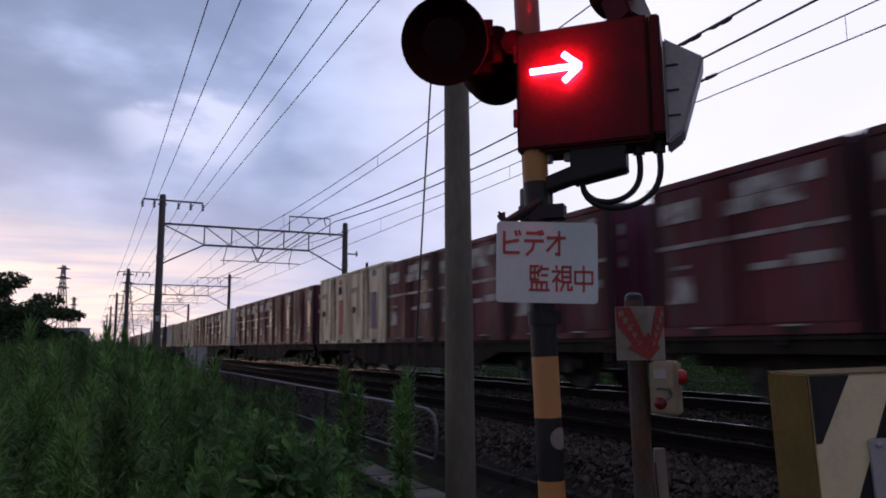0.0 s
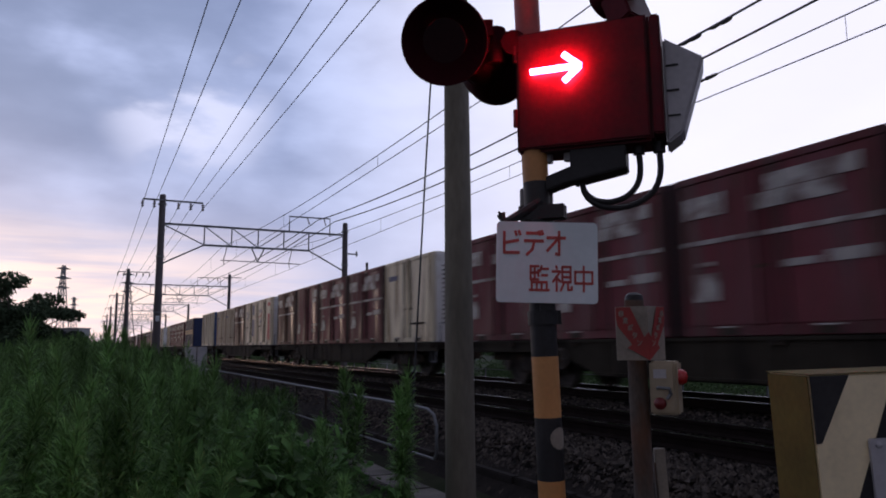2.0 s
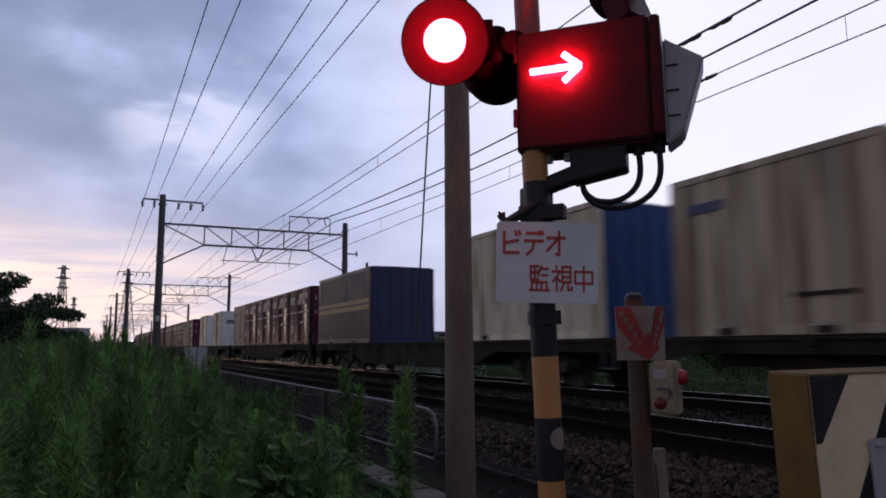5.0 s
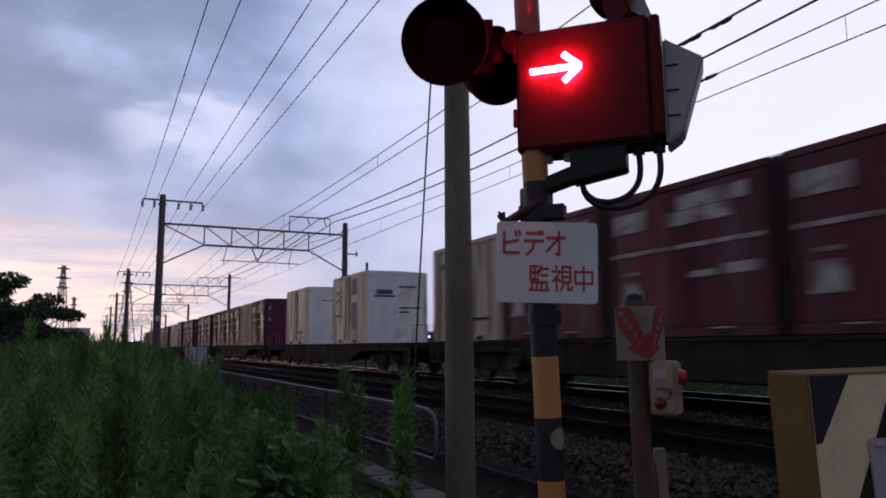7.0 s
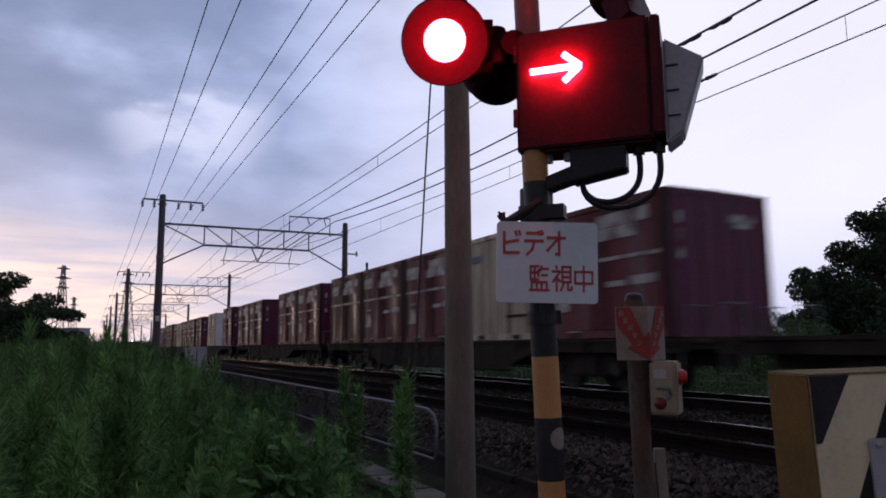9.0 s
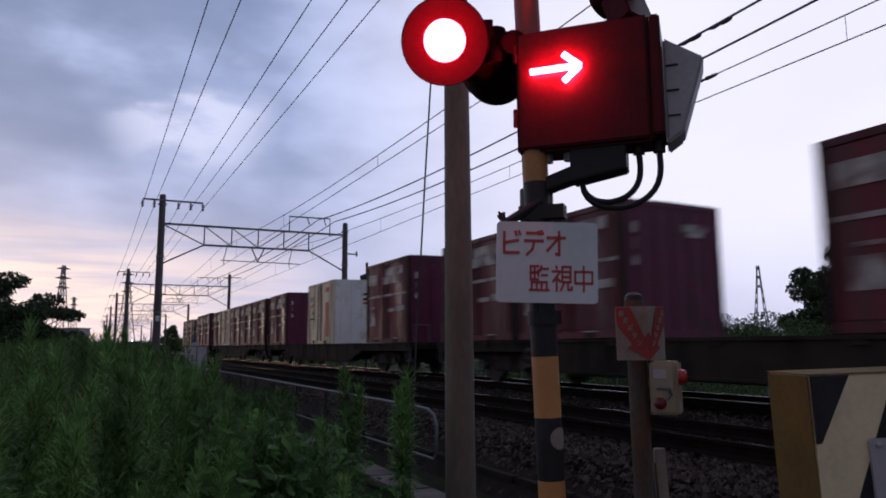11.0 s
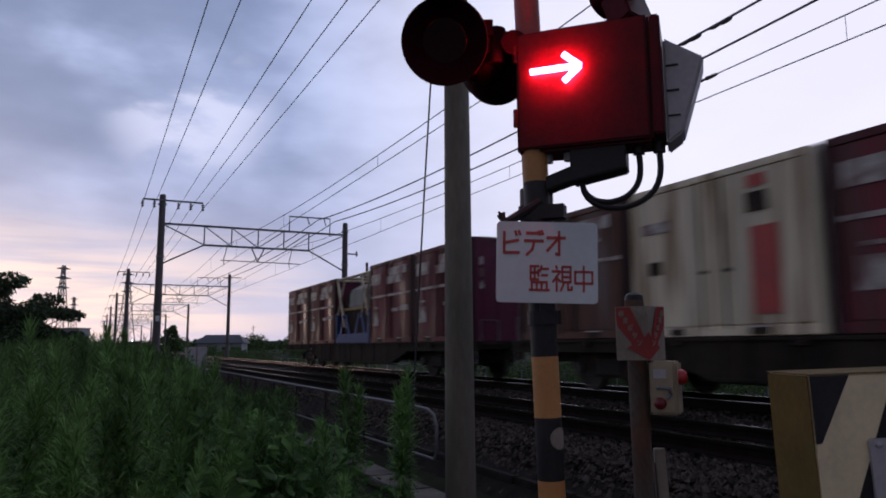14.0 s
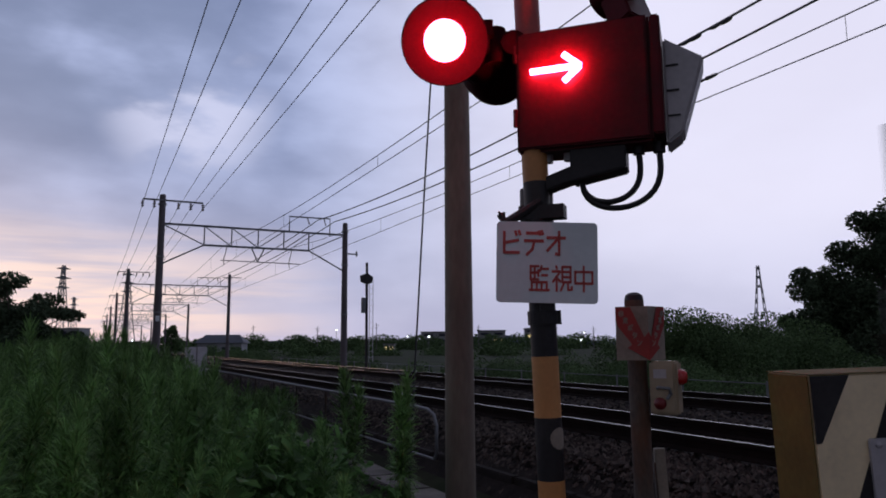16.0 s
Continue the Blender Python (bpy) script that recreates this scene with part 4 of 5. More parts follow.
def direction_box():
    c = thing("direction_indicator", "train direction indicator box with lit arrow, red glow painted on", "signal box", m=front(0.336, 3.07, 1.742, 0, 0, -20))
    W, H, D = 0.59, 0.565, 0.20
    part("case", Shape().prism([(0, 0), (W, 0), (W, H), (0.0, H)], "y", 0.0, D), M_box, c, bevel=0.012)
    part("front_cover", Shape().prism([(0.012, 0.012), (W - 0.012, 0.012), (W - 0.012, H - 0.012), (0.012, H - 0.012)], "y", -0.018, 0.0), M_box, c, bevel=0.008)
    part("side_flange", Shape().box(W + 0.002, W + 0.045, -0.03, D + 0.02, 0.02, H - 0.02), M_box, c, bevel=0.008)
    part("rear_hood", Shape().prism([(W + 0.05, -0.02), (W + 0.12, 0.03), (W + 0.215, 0.345), (W + 0.05, 0.455)], "y", 0.02, D), M_lid, c, bevel=0.01)
    for z in (0.10, 0.21, 0.32):
        part("vent_slot", Shape().box(W + 0.06, W + 0.11, 0.012, 0.020, z, z + 0.006), M_black, c)
    arrow = Shape()
    arrow.tube((0.078, -0.040, 0.356), (0.292, -0.040, 0.356), 0.014, n=10)
    arrow.tube((0.226, -0.040, 0.418), (0.298, -0.040, 0.356), 0.014, n=10).tube((0.226, -0.040, 0.294), (0.298, -0.040, 0.356), 0.014, n=10)
    part("arrow", arrow, M_arrow, c, "glowing red direction arrow", smooth=True)
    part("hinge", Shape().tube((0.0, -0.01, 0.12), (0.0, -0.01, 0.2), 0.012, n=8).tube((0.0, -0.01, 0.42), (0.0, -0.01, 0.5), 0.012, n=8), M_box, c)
    for x in (0.12, 0.22, 0.52, 0.605):
        part("cable_gland", Shape().tube((x, 0.08, 0.01), (x, 0.08, -0.035), 0.026, n=12), M_lid if x < 0.3 else M_black, c, smooth=True)
    part("mount_block", Shape().prism([(0.25, -0.14), (0.47, -0.10), (0.47, 0.03), (0.23, 0.03), (0.23, -0.14)], "y", 0.02, 0.16), M_black, c, bevel=0.006)
    part("mount_arm", Shape().prism([(0.02, -0.20), (0.26, -0.13), (0.26, -0.06), (0.02, -0.14)], "y", 0.03, 0.13), M_black, c, bevel=0.006)
    part("bracket_clamp", Shape().tube((0.06, 0.10, -0.33), (0.06, 0.10, -0.15), 0.075, n=20).box(0.0, 0.2, 0.0, 0.08, -0.30, -0.24), M_black, c)
    part("cable_tie", Shape().path([(0.10, 0.02, -0.22), (0.02, 0.0, -0.27), (-0.06, 0.0, -0.31), (-0.08, 0.0, -0.27)], 0.022, 8).tube((-0.05, 0, -0.30), (-0.09, -0.01, -0.26), 0.006, n=6), M_black, c)
    for x0, dip in ((0.52, 0.15), (0.605, 0.18)):
        pts = []
        for i in range(17):
            k = i / 16
            x = x0 + (0.27 - x0) * (0.5 - 0.5 * math.cos(math.pi * k)) + 0.03 * math.sin(math.pi * k)
            z = -0.03 - dip * math.sin(math.pi * min(1, k * 1.0)) ** 0.7 - 0.10 * k
            pts.append((x, 0.08, z))
        part("conduit", Shape().path(pts, 0.013, 8), M_black, c, "black flexible conduit", smooth=True)
    return c


def speaker(u, d, z):
    g = thing("warning_speaker", "dark horn loudspeaker above the indicator box", "loudspeaker", m=front(u, d, z, -20, 0, 40))
    part("horn", Shape().lathe([(0.12, 0.03), (0.0, 0.05), (-0.12, 0.12), (-0.16, 0.17), (-0.165, 0.165), (-0.11, 0.10), (0.0, 0.03)], (0, 0, 0), (0, 1, 0), 28), M_hood, g, smooth=True)
    part("driver", Shape().tube((0, 0.02, 0), (0, 0.16, 0), 0.07, n=20), M_hood, g, smooth=True)
    part("mount", Shape().box(-0.10, 0.10, -0.02, 0.1, -0.22, -0.06), M_box, g, bevel=0.008)


def button_post():
    c = thing("button_post", "weathered rusty post at the crossing", "post", m=front(1.135, 4.2, GROUND))
    part("shaft", Shape().tube((0.02, 0, 0), (0.0, 0, 1.95), 0.056, n=18), M_wood, c, smooth=True)
    part("cap", Shape().lathe([(0, 0.056), (0.03, 0.05), (0.045, 0.03), (0.05, 0.0)], (0, 0, 1.95), (0, 0, 1), 18), M_black, c, smooth=True)
    b = thing("arrow_sign", "folded white sign plate with red down arrow", "sign", m=front(1.145, 4.13, 0.80))
    part("plate", Shape().prism([(-0.135, 0.02), (0.03, -0.06), (0.15, 0.03), (0.15, 0.036), (0.03, -0.054), (-0.135, 0.026)], "z", 0.0, 0.31), M_plate, b)
    for sgn, x0, x1, y0, y1 in ((1, -0.135, 0.03, 0.02, -0.06), (-1, 0.15, 0.03, 0.03, -0.06)):
        pts = [(0.0, 0.31), (0.45, 0.31), (0.86, 0.135), (1.0, 0.165), (1.0, 0.005), (0.34, 0.075), (0.48, 0.095), (0.05, 0.2), (0.0, 0.24)]
        vs = []
        for off in (-0.010, -0.003):
            vs += [(x0 + (x1 - x0) * a, y0 + (y1 - y0) * a + off, zz - 0.004) for a, zz in pts]
        n = len(pts)
        s = Shape().add(vs, [tuple(range(n)), tuple(range(n, 2 * n))] + [(i, (i + 1) % n, n + (i + 1) % n, n + i) for i in range(n)])
        part("arrow_half", s, M_oldred, b, "red painted half arrow")
        for nm, a, zz in (("hi", 0.16, 0.268), ("jo", 0.29, 0.228), ("bo", 0.43, 0.186), ("ta", 0.57, 0.143), ("n", 0.71, 0.100)):
            xx, yy = x0 + (x1 - x0) * a, y0 + (y1 - y0) * a
            lt = strokes(GLYPHS[nm], 1.0, 0.17, 0.02)
            lt.v = [(xx + (p[0] - 0.5) * 0.027, yy - 0.0105 + p[1] * 0.15 + (p[0] - 0.5) * 0.027 * (y1 - y0) / (x1 - x0), zz + (p[2] - 0.5) * 0.034) for p in lt.v]
            part("letter", lt, M_plate, b, "pale painted character")
    k = thing("emergency_button_box", "cream emergency button box with red buttons", "push button", m=front(1.20, 4.14, 0.495, 0, 0, -28))
    part("case", Shape().box(0, 0.155, -0.06, 0.09, 0, 0.30), M_cream2, k, bevel=0.012)
    part("lid", Shape().box(0.012, 0.143, -0.078, -0.058, 0.012, 0.288), M_cream2, k, bevel=0.008)
    part("button", Shape().lathe([(0, 0.035), (0.015, 0.033), (0.028, 0.02), (0.032, 0)], (0.06, -0.078, 0.065), (0, -1, 0), 18), M_darkbutton, k, "dark red push button", smooth=True)
    part("name_plate", Shape().box(0.03, 0.10, -0.084, -0.076, 0.205, 0.255), M_lid, k, "blank grey plate")
    part("handle", Shape().path([(0.05, -0.08, 0.15), (0.06, -0.11, 0.155), (0.12, -0.11, 0.15), (0.12, -0.08, 0.12), (0.10, -0.09, 0.09)], 0.010, 8), M_galv, k, "metal catch", smooth=True)
    part("indicator", Shape().lathe([(0, 0.045), (0.02, 0.043), (0.04, 0.03), (0.045, 0)], (0.155, 0.015, 0.21), (1, 0, 0), 18), M_button, k, "red side lamp", smooth=True)
    p = thing("marker_stake", "short weathered white marker stake", "stake", m=front(1.30, 4.3, GROUND, 0, -2.5, 0))
    part("stake", Shape().box(-0.012, 0.05, -0.02, 0.02, 0, 1.08), M_plate, p, bevel=0.004)
    part("red_edge", Shape().box(-0.020, -0.013, -0.02, 0.02, 0, 1.0), M_wood, p, "rusty edge strip")


def gate_machine():
    c = thing("barrier_machine", "yellow and black striped crossing barrier housing", "barrier machine", m=front(1.272, 2.40, GROUND, 0, -1.8, 0))
    top = 1.585
    part("case", Shape().box(0, 0.75, 0, 0.30, 0, top), M_yellow, c, "faded yellow sheet-steel case", bevel=0.006)
    part("side_panel", Shape().box(-0.003, 0.004, 0.006, 0.294, 0.02, top - 0.004), M_ochre, c, "dirty ochre side panel")
    part("rim", Shape().box(-0.004, 0.754, -0.004, 0.304, top + 0.001, top + 0.004), M_ochre, c, "worn dirty top edge")
    for pts in ([(0.004, top - 0.003), (0.135, top - 0.003), (0.022, top - 0.222), (0.004, top - 0.225)], [(0.273, top - 0.04), (0.004, top - 0.70), (0.004, top - 1.03), (0.405, top - 0.04)]):
        part("black_stripe", Shape().prism(pts, "y", -0.0035, 0.002), M_black, c, "black diagonal stripe")
    part("steel_cover", Shape().prism(rounded(0.3, 0.8, 0.01), "y", -0.016, -0.0036), M_lid, c, "grey steel cover plate").location = (0.172, 0, top - 1.012)
    part("bolt", Shape().lathe([(0, 0.011), (0.006, 0.010), (0.009, 0.0)], (0.200, -0.016, top - 0.232), (0, -1, 0), 12), M_lid, c, smooth=True)


pole_ob = crossing_pole()
video_sign()
lamp = lamp_unit(0.014, 3.0, 2.250, "flashing_lamp", "round red flashing crossing lamp with black hood", 27, 0)
disc = turning_disc(lamp)
disc.location = (0, -0.06, 0)
lamp2 = lamp_unit(0.225, 3.3, 2.26, "rear_lamp", "black crossing lamp facing away from the road", -12, 155)
disc2 = turning_disc(lamp2)
disc2.location = (0, -0.06, 0)
brk = Shape().tube((0.02, 3.12, 2.24), (0.42, 3.12, 2.27), 0.035, n=14).tube((0.25, 3.12, 2.18), (0.25, 3.12, 2.35), 0.05, n=14).tube((0.33, 3.05, 2.26), (0.33, 3.2, 2.26), 0.06, n=14).box(0.175, 0.235, 3.04, 3.16, 2.29, 2.365).box(0.19, 0.22, 3.06, 3.14, 2.22, 2.30)
b_ob = single("lamp_bracket", brk, M_hood, "short dark steel arm carrying the lamps", "bracket", smooth=True)
b_ob.matrix_basis = FRONT
direction_box()
speaker(0.86, 3.1, 2.56)
button_post()
gate_machine()


def utility_pole():
    c = thing("utility_pole", "slim grey concrete utility pole beside the crossing", "utility pole", m=front(0.137, 6.3, GROUND))
    part("pole", Shape().tube((0, 0, -0.2), (0.0, 0, 7.5), 0.135, 0.10, 28), M_conc, c, smooth=True)
    part("band", Shape().tube((0, 0, 5.4), (0, 0, 5.48), 0.125, n=24), M_galv, c)


utility_pole()
single("guy_wire", Shape().path([(3.03, 6.97, -0.8), (3.10, 6.945, 0.73), (3.158, 6.917, 1.88), (3.2, 6.896, 2.7), (3.30, 6.85, 4.5), (3.42, 6.78, 7.0)], 0.010, 6), M_wire, "black cable hanging down beside the utility pole", "cable", smooth=True)


def handrail():
    h = thing("handrail", "grey galvanised pipe handrail along the track", "handrail")
    X = 3.76
    part("top_pipe", Shape().path([(X, 60, 0.10), (X, 8.35, 0.125), (X, 8.05, 0.115), (X, 7.87, 0.06), (X, 7.80, -0.06), (X, 7.80, -0.38), (X, 7.86, -0.46)], 0.019, 10), M_galv, h, smooth=True)
    part("mid_pipe", Shape().tube((X, 60, -0.45), (X, 7.86, -0.46), 0.015, n=8), M_galv, h, smooth=True)
    for y in np.arange(10.3, 60, 2.0):
        part("post", Shape().tube((X, y, -0.85), (X, y, 0.10), 0.020, n=8), M_frame, h, smooth=True)


handrail()
tr = thing("cable_trough", "row of pale concrete cable trough lids", "cable trough", kind="structure")
lid = Shape().box(-0.2, 0.2, -0.485, 0.485, 0.0, 0.09).mesh("lid", M_slab, 0.012)
for i in range(40):
    o = new("lid", lid)
    o.parent = tr
    o.matrix_basis = pose(3.35 + random.uniform(-0.012, 0.012), 4.0 + i, -0.80 + random.uniform(0, 0.012))


kb = thing("ballast_kerb", "low dark weathered kerb holding back the ballast", "kerb", kind="structure")
kerb_stone = Shape().box(-0.05, 0.05, -0.49, 0.49, 0.0, 0.38).mesh("kerb_stone", M_sleeper, 0.012)
for i in range(14):
    o = new("kerb_stone", kerb_stone)
    o.parent = kb
    o.matrix_basis = pose(4.06 + random.uniform(-0.008, 0.008), 1.0 + i, -0.86 + random.uniform(0, 0.012))


def signal_post():
    c = thing("railway_signal", "dark railway signal with ladder beside the far track", "railway signal", m=pose(12.8, 34.9, -0.5))
    part("post", Shape().tube((0, 0, 0), (0, 0, 5.75), 0.07, n=12), M_black, c, smooth=True)
    part("backboard", Shape().prism([(-0.34, 4.72), (0.0, 4.58), (0.28, 4.72), (0.32, 5.0), (0.0, 5.2), (-0.38, 5.05)], "y", -0.10, 0.05), M_black, c, bevel=0.02)
    part("relay_box", Shape().box(-0.28, -0.08, -0.1, 0.1, 3.1, 3.9), M_galv, c, bevel=0.015)
    lad = Shape()
    for x in (0.17, 0.37):
        lad.tube((x, 0.05, 0.6), (x, 0.05, 4.9), 0.018, n=6)
    for z in np.arange(0.8, 4.8, 0.3):
        lad.tube((0.17, 0.05, z), (0.37, 0.05, z), 0.012, n=5)
    part("ladder", lad, M_lid, c)


signal_post()
cab = thing("relay_cabinet", "pair of pale grey trackside cabinets", "cabinet", m=pose(3.25, 26.0, -0.8))
for x in (-0.17, 0.19):
    part("cabinet", Shape().box(x - 0.165, x + 0.165, -0.2, 0.2, 0, 1.70), M_lid, cab, bevel=0.02)


# ---- plants ----
def leaf_cloud(name, material, label, category, centres, radii, count, leaf, seed, kind="", parent=None, flat=0.8, narrow=0.5):
    """Many small leaves spread over uneven clumps."""
    rng = np.random.default_rng(seed)
    centres, radii = np.array(centres, float), np.array(radii, float)
    pick = rng.choice(len(centres), count, p=(radii.prod(1) ** 0.7) / (radii.prod(1) ** 0.7).sum())
    d = rng.normal(size=(count, 3))
    d /= np.linalg.norm(d, axis=1)[:, None]
    p = centres[pick] + d * radii[pick] * (rng.random(count) ** 0.35)[:, None]
    a = rng.normal(size=(count, 3))
    a[:, 2] *= flat
    a /= np.linalg.norm(a, axis=1)[:, None]
    b = np.cross(a, rng.normal(size=(count, 3)))
    b /= np.linalg.norm(b, axis=1)[:, None]
    s = leaf * rng.uniform(0.6, 1.4, (count, 1))
    a, b = a * s, b * s * narrow
    v = np.stack([p - a, p + b * 0.9 - a * 0.1, p + a, p - b * 0.9 - a * 0.1], 1).reshape(-1, 3)
    f = np.arange(count * 4).reshape(-1, 4)
    me = bpy.data.meshes.new(name)
    me.from_pydata(v.tolist(), [], f.tolist())
    me.materials.append(material)
    ob = new(name, me)
    if parent:
        ob.parent = parent
        return ob
    return tagged(ob, label, category, kind=kind)


def tree(x, y, z, h, r, seed, label, material=None, leaf=0.16, count=5000, group="trees"):
    rng = random.Random(seed)
    t = thing("tree", label, "tree", group, m=pose(x, y, z))
    trunk = Shape()
    trunk.tube((0, 0, -0.2), (0.1, 0.05, h * 0.45), h * 0.028, h * 0.018, 10).tube((0.1, 0.05, h * 0.45), (0.0, 0.1, h * 0.85), h * 0.018, h * 0.006, 8)
    centres, radii = [], []
    for i in range(22):
        a, k = rng.uniform(0, 6.28), rng.uniform(0.22, 1.0)
        w = r * (1.0 - abs(k - 0.5) * 1.1) * rng.uniform(0.45, 0.95)
        c = (w * math.cos(a), w * math.sin(a), h * k)
        trunk.tube((0.05, 0.05, h * min(0.7, k * 0.8)), c, h * 0.009, h * 0.003, 5)
        q = r * rng.uniform(0.22, 0.42)
        centres.append(c)
        radii.append((q, q, q * 0.75))
    part("trunk", trunk, M_bark, t)
    leaf_cloud("crown", material or M_leafdark, "", "", centres, radii, count, leaf, seed, parent=t)
    return t


def weeds(name, label, seed, spots, leaf_len, n_leaves, droop, material, width=0.16, top_dense=True):
    """Upright weeds with whorls of long narrow leaves, all in one mesh. spots: x, y, ground, height."""
    rng = np.random.default_rng(seed)
    V, F = [], []
    o = 0
    for x, y, g, h in spots:
        lean = rng.normal(0, 0.07, 2)
        k = 1.0 - 0.85 * rng.random(n_leaves) ** 1.25 if top_dense else rng.uniform(0.05, 1, n_leaves)
        ang = rng.uniform(0, 6.28) + np.arange(n_leaves) * 2.4
        L = leaf_len * np.interp(k, (0.0, 0.35, 0.75, 0.93, 1.0), (0.7, 1.0, 0.95, 0.65, 0.35)) * rng.uniform(0.6, 1.25, n_leaves)
        base = np.stack([x + lean[0] * h * k, y + lean[1] * h * k, g + h * k], 1)
        rise = np.interp(k, (0.3, 0.8, 0.95, 1.0), (0.25, 0.60, 1.1, 2.2)) + rng.normal(0, 0.38, n_leaves)
        out = np.stack([np.cos(ang), np.sin(ang), rise], 1)
        side = np.stack([-np.sin(ang), np.cos(ang), np.zeros(n_leaves)], 1)
        mid = base + out * L[:, None] * 0.5
        tip = base + out * L[:, None] + np.array([0, 0, -1.0]) * (L * droop * rng.uniform(0.3, 1.7, n_leaves))[:, None]
        w = side * (L * width)[:, None] * 0.5
        if width > 0.3:      # oval blade, slightly cupped
            q1, q3 = base * 0.72 + tip * 0.28, base * 0.3 + tip * 0.7 + np.array([0, 0, 0.02])
            V.append(np.stack([base, q1 - w * 0.95, q3 - w * 0.75, tip, q3 + w * 0.75, q1 + w * 0.95], 1).reshape(-1, 3))
            F += [[tuple(r) for r in np.arange(n_leaves * 6).reshape(-1, 6) + o]]
            o += n_leaves * 6
        else:
            V.append(np.stack([base, mid - w, tip, mid + w], 1).reshape(-1, 3))
            F += [[tuple(r) for r in np.arange(n_leaves * 4).reshape(-1, 4) + o]]
            o += n_leaves * 4
        r = 0.006
        a, b = np.array([x, y, g]), np.array([x + lean[0] * h, y + lean[1] * h, g + h])
        V.append(np.array([a + (r, 0, 0), a + (-r, r, 0), a + (-r, -r, 0), b]))
        F.append([(o, o + 1, o + 3), (o + 1, o + 2, o + 3), (o + 2, o, o + 3)])
        o += 4
    me = bpy.data.meshes.new(name)
    me.from_pydata(np.concatenate(V).tolist(), [], [[int(i) for i in q] for fs in F for q in fs])
    me.materials.append(material)
    return tagged(new(name, me), label, "weeds", kind="stuff")


def bank(seed, clumps, each, sides, ds, share, spread=0.16):
    """Clumps of plants over the verge beside the crossing. The growth stands man-high over the open
    side and drops to knee height towards the railing."""
    rng = random.Random(seed)
    out = []
    for i in range(clumps):
        k, d = rng.uniform(*sides), rng.uniform(*ds)
        u = k * d
        if u * 0.896 + d * 0.444 > 2.95:
            continue
        tall = np.interp(k, (-0.65, -0.55, -0.47, -0.40, -0.34, -0.30, -0.23, -0.17, -0.12), (0.005, 0.030, 0.022, -0.004, -0.016, -0.050, -0.062, -0.092, -0.16))
        h = (0.894 + d * tall - GROUND) * rng.uniform(*share)
        for n in range(each):
            q = FRONT @ Vector((u + rng.gauss(0, spread), d + rng.gauss(0, spread), 0))
            out.append((q.x, q.y, GROUND - 0.03, max(0.3, h * rng.uniform(0.72, 1.02))))
    return out


weeds("near_goldenrods", "tall dark green goldenrod weeds in front of the track", 10, bank(6, 15, 5, (-0.72, -0.30), (2.8, 4.0), (0.40, 0.80), 0.12), 0.105, 520, 0.35, M_leaf, 0.11)
weeds("tall_weeds", "dense dark green goldenrod weeds beside the track", 11, bank(1, 38, 6, (-0.70, -0.19), (3.9, 8.0), (0.52, 0.96), 0.16), 0.125, 460, 0.35, M_leaf, 0.11)
weeds("verge_weeds", "dense green weeds along the trackside verge", 12, bank(2, 90, 5, (-0.72, -0.24), (7.5, 15), (0.66, 1.0), 0.26), 0.19, 240, 0.35, M_leafv, 0.10)
weeds("far_weeds", "dense green weeds along the trackside verge", 14, bank(4, 220, 5, (-0.75, -0.33), (14, 40), (0.66, 0.95), 0.5), 0.28, 90, 0.3, M_leafv, 0.15)
weeds("broad_weeds", "leafy undergrowth with broad drooping leaves", 13, bank(3, 34, 3, (-0.345, -0.13), (3.6, 6.0), (0.72, 1.0), 0.16), 0.135, 38, 1.0, M_leaf2, 0.62, False)
weeds("lance_weeds", "low weeds with drooping lance-shaped leaves", 17, bank(8, 22, 3, (-0.66, -0.26), (2.35, 3.2), (0.38, 0.62), 0.14), 0.18, 40, 0.9, M_lance, 0.2, False)
weeds("ground_weeds", "low undergrowth between the tall weeds", 15, bank(5, 100, 4, (-0.7, -0.16), (2.8, 12), (0.22, 0.45), 0.3), 0.22, 34, 0.6, M_leafv, 0.2, False)
# single stalks that stand out: side, depth, height
for u, d, h in ((-0.835, 6.2, 1.43), (-0.395, 6.2, 1.43), (-1.99, 3.6, 1.79), (-2.05, 3.4, 1.65), (-2.18, 4.6, 1.78), (-2.28, 5.2, 1.77), (-2.04, 4.0, 1.65), (-1.83, 4.6, 1.63), (-1.53, 4.2, 1.57),
                (-1.49, 3.6, 1.49), (-1.65, 3.6, 1.55), (-1.75, 3.0, 1.50), (-1.52, 2.9, 1.43), (-1.39, 4.0, 1.45), (-1.19, 3.9, 1.27), (-1.05, 4.4, 1.22), (-2.45, 4.4, 1.66)):
    q = FRONT @ Vector((u, d, 0))
    stems = [(q.x + random.gauss(0, 0.03), q.y + random.gauss(0, 0.04), GROUND, h * k) for k in (1.0, 0.9)]
    w = weeds("goldenrod", "tall green goldenrod stalk with narrow leaves", int(u * -1000 + d * 10), stems, 0.15 if d > 6 else 0.115, 760, 0.30, M_leaf, 0.11)
    w["kind"] = ""
    w["category"] = "plant"
    w["group"] = "goldenrod stalks"


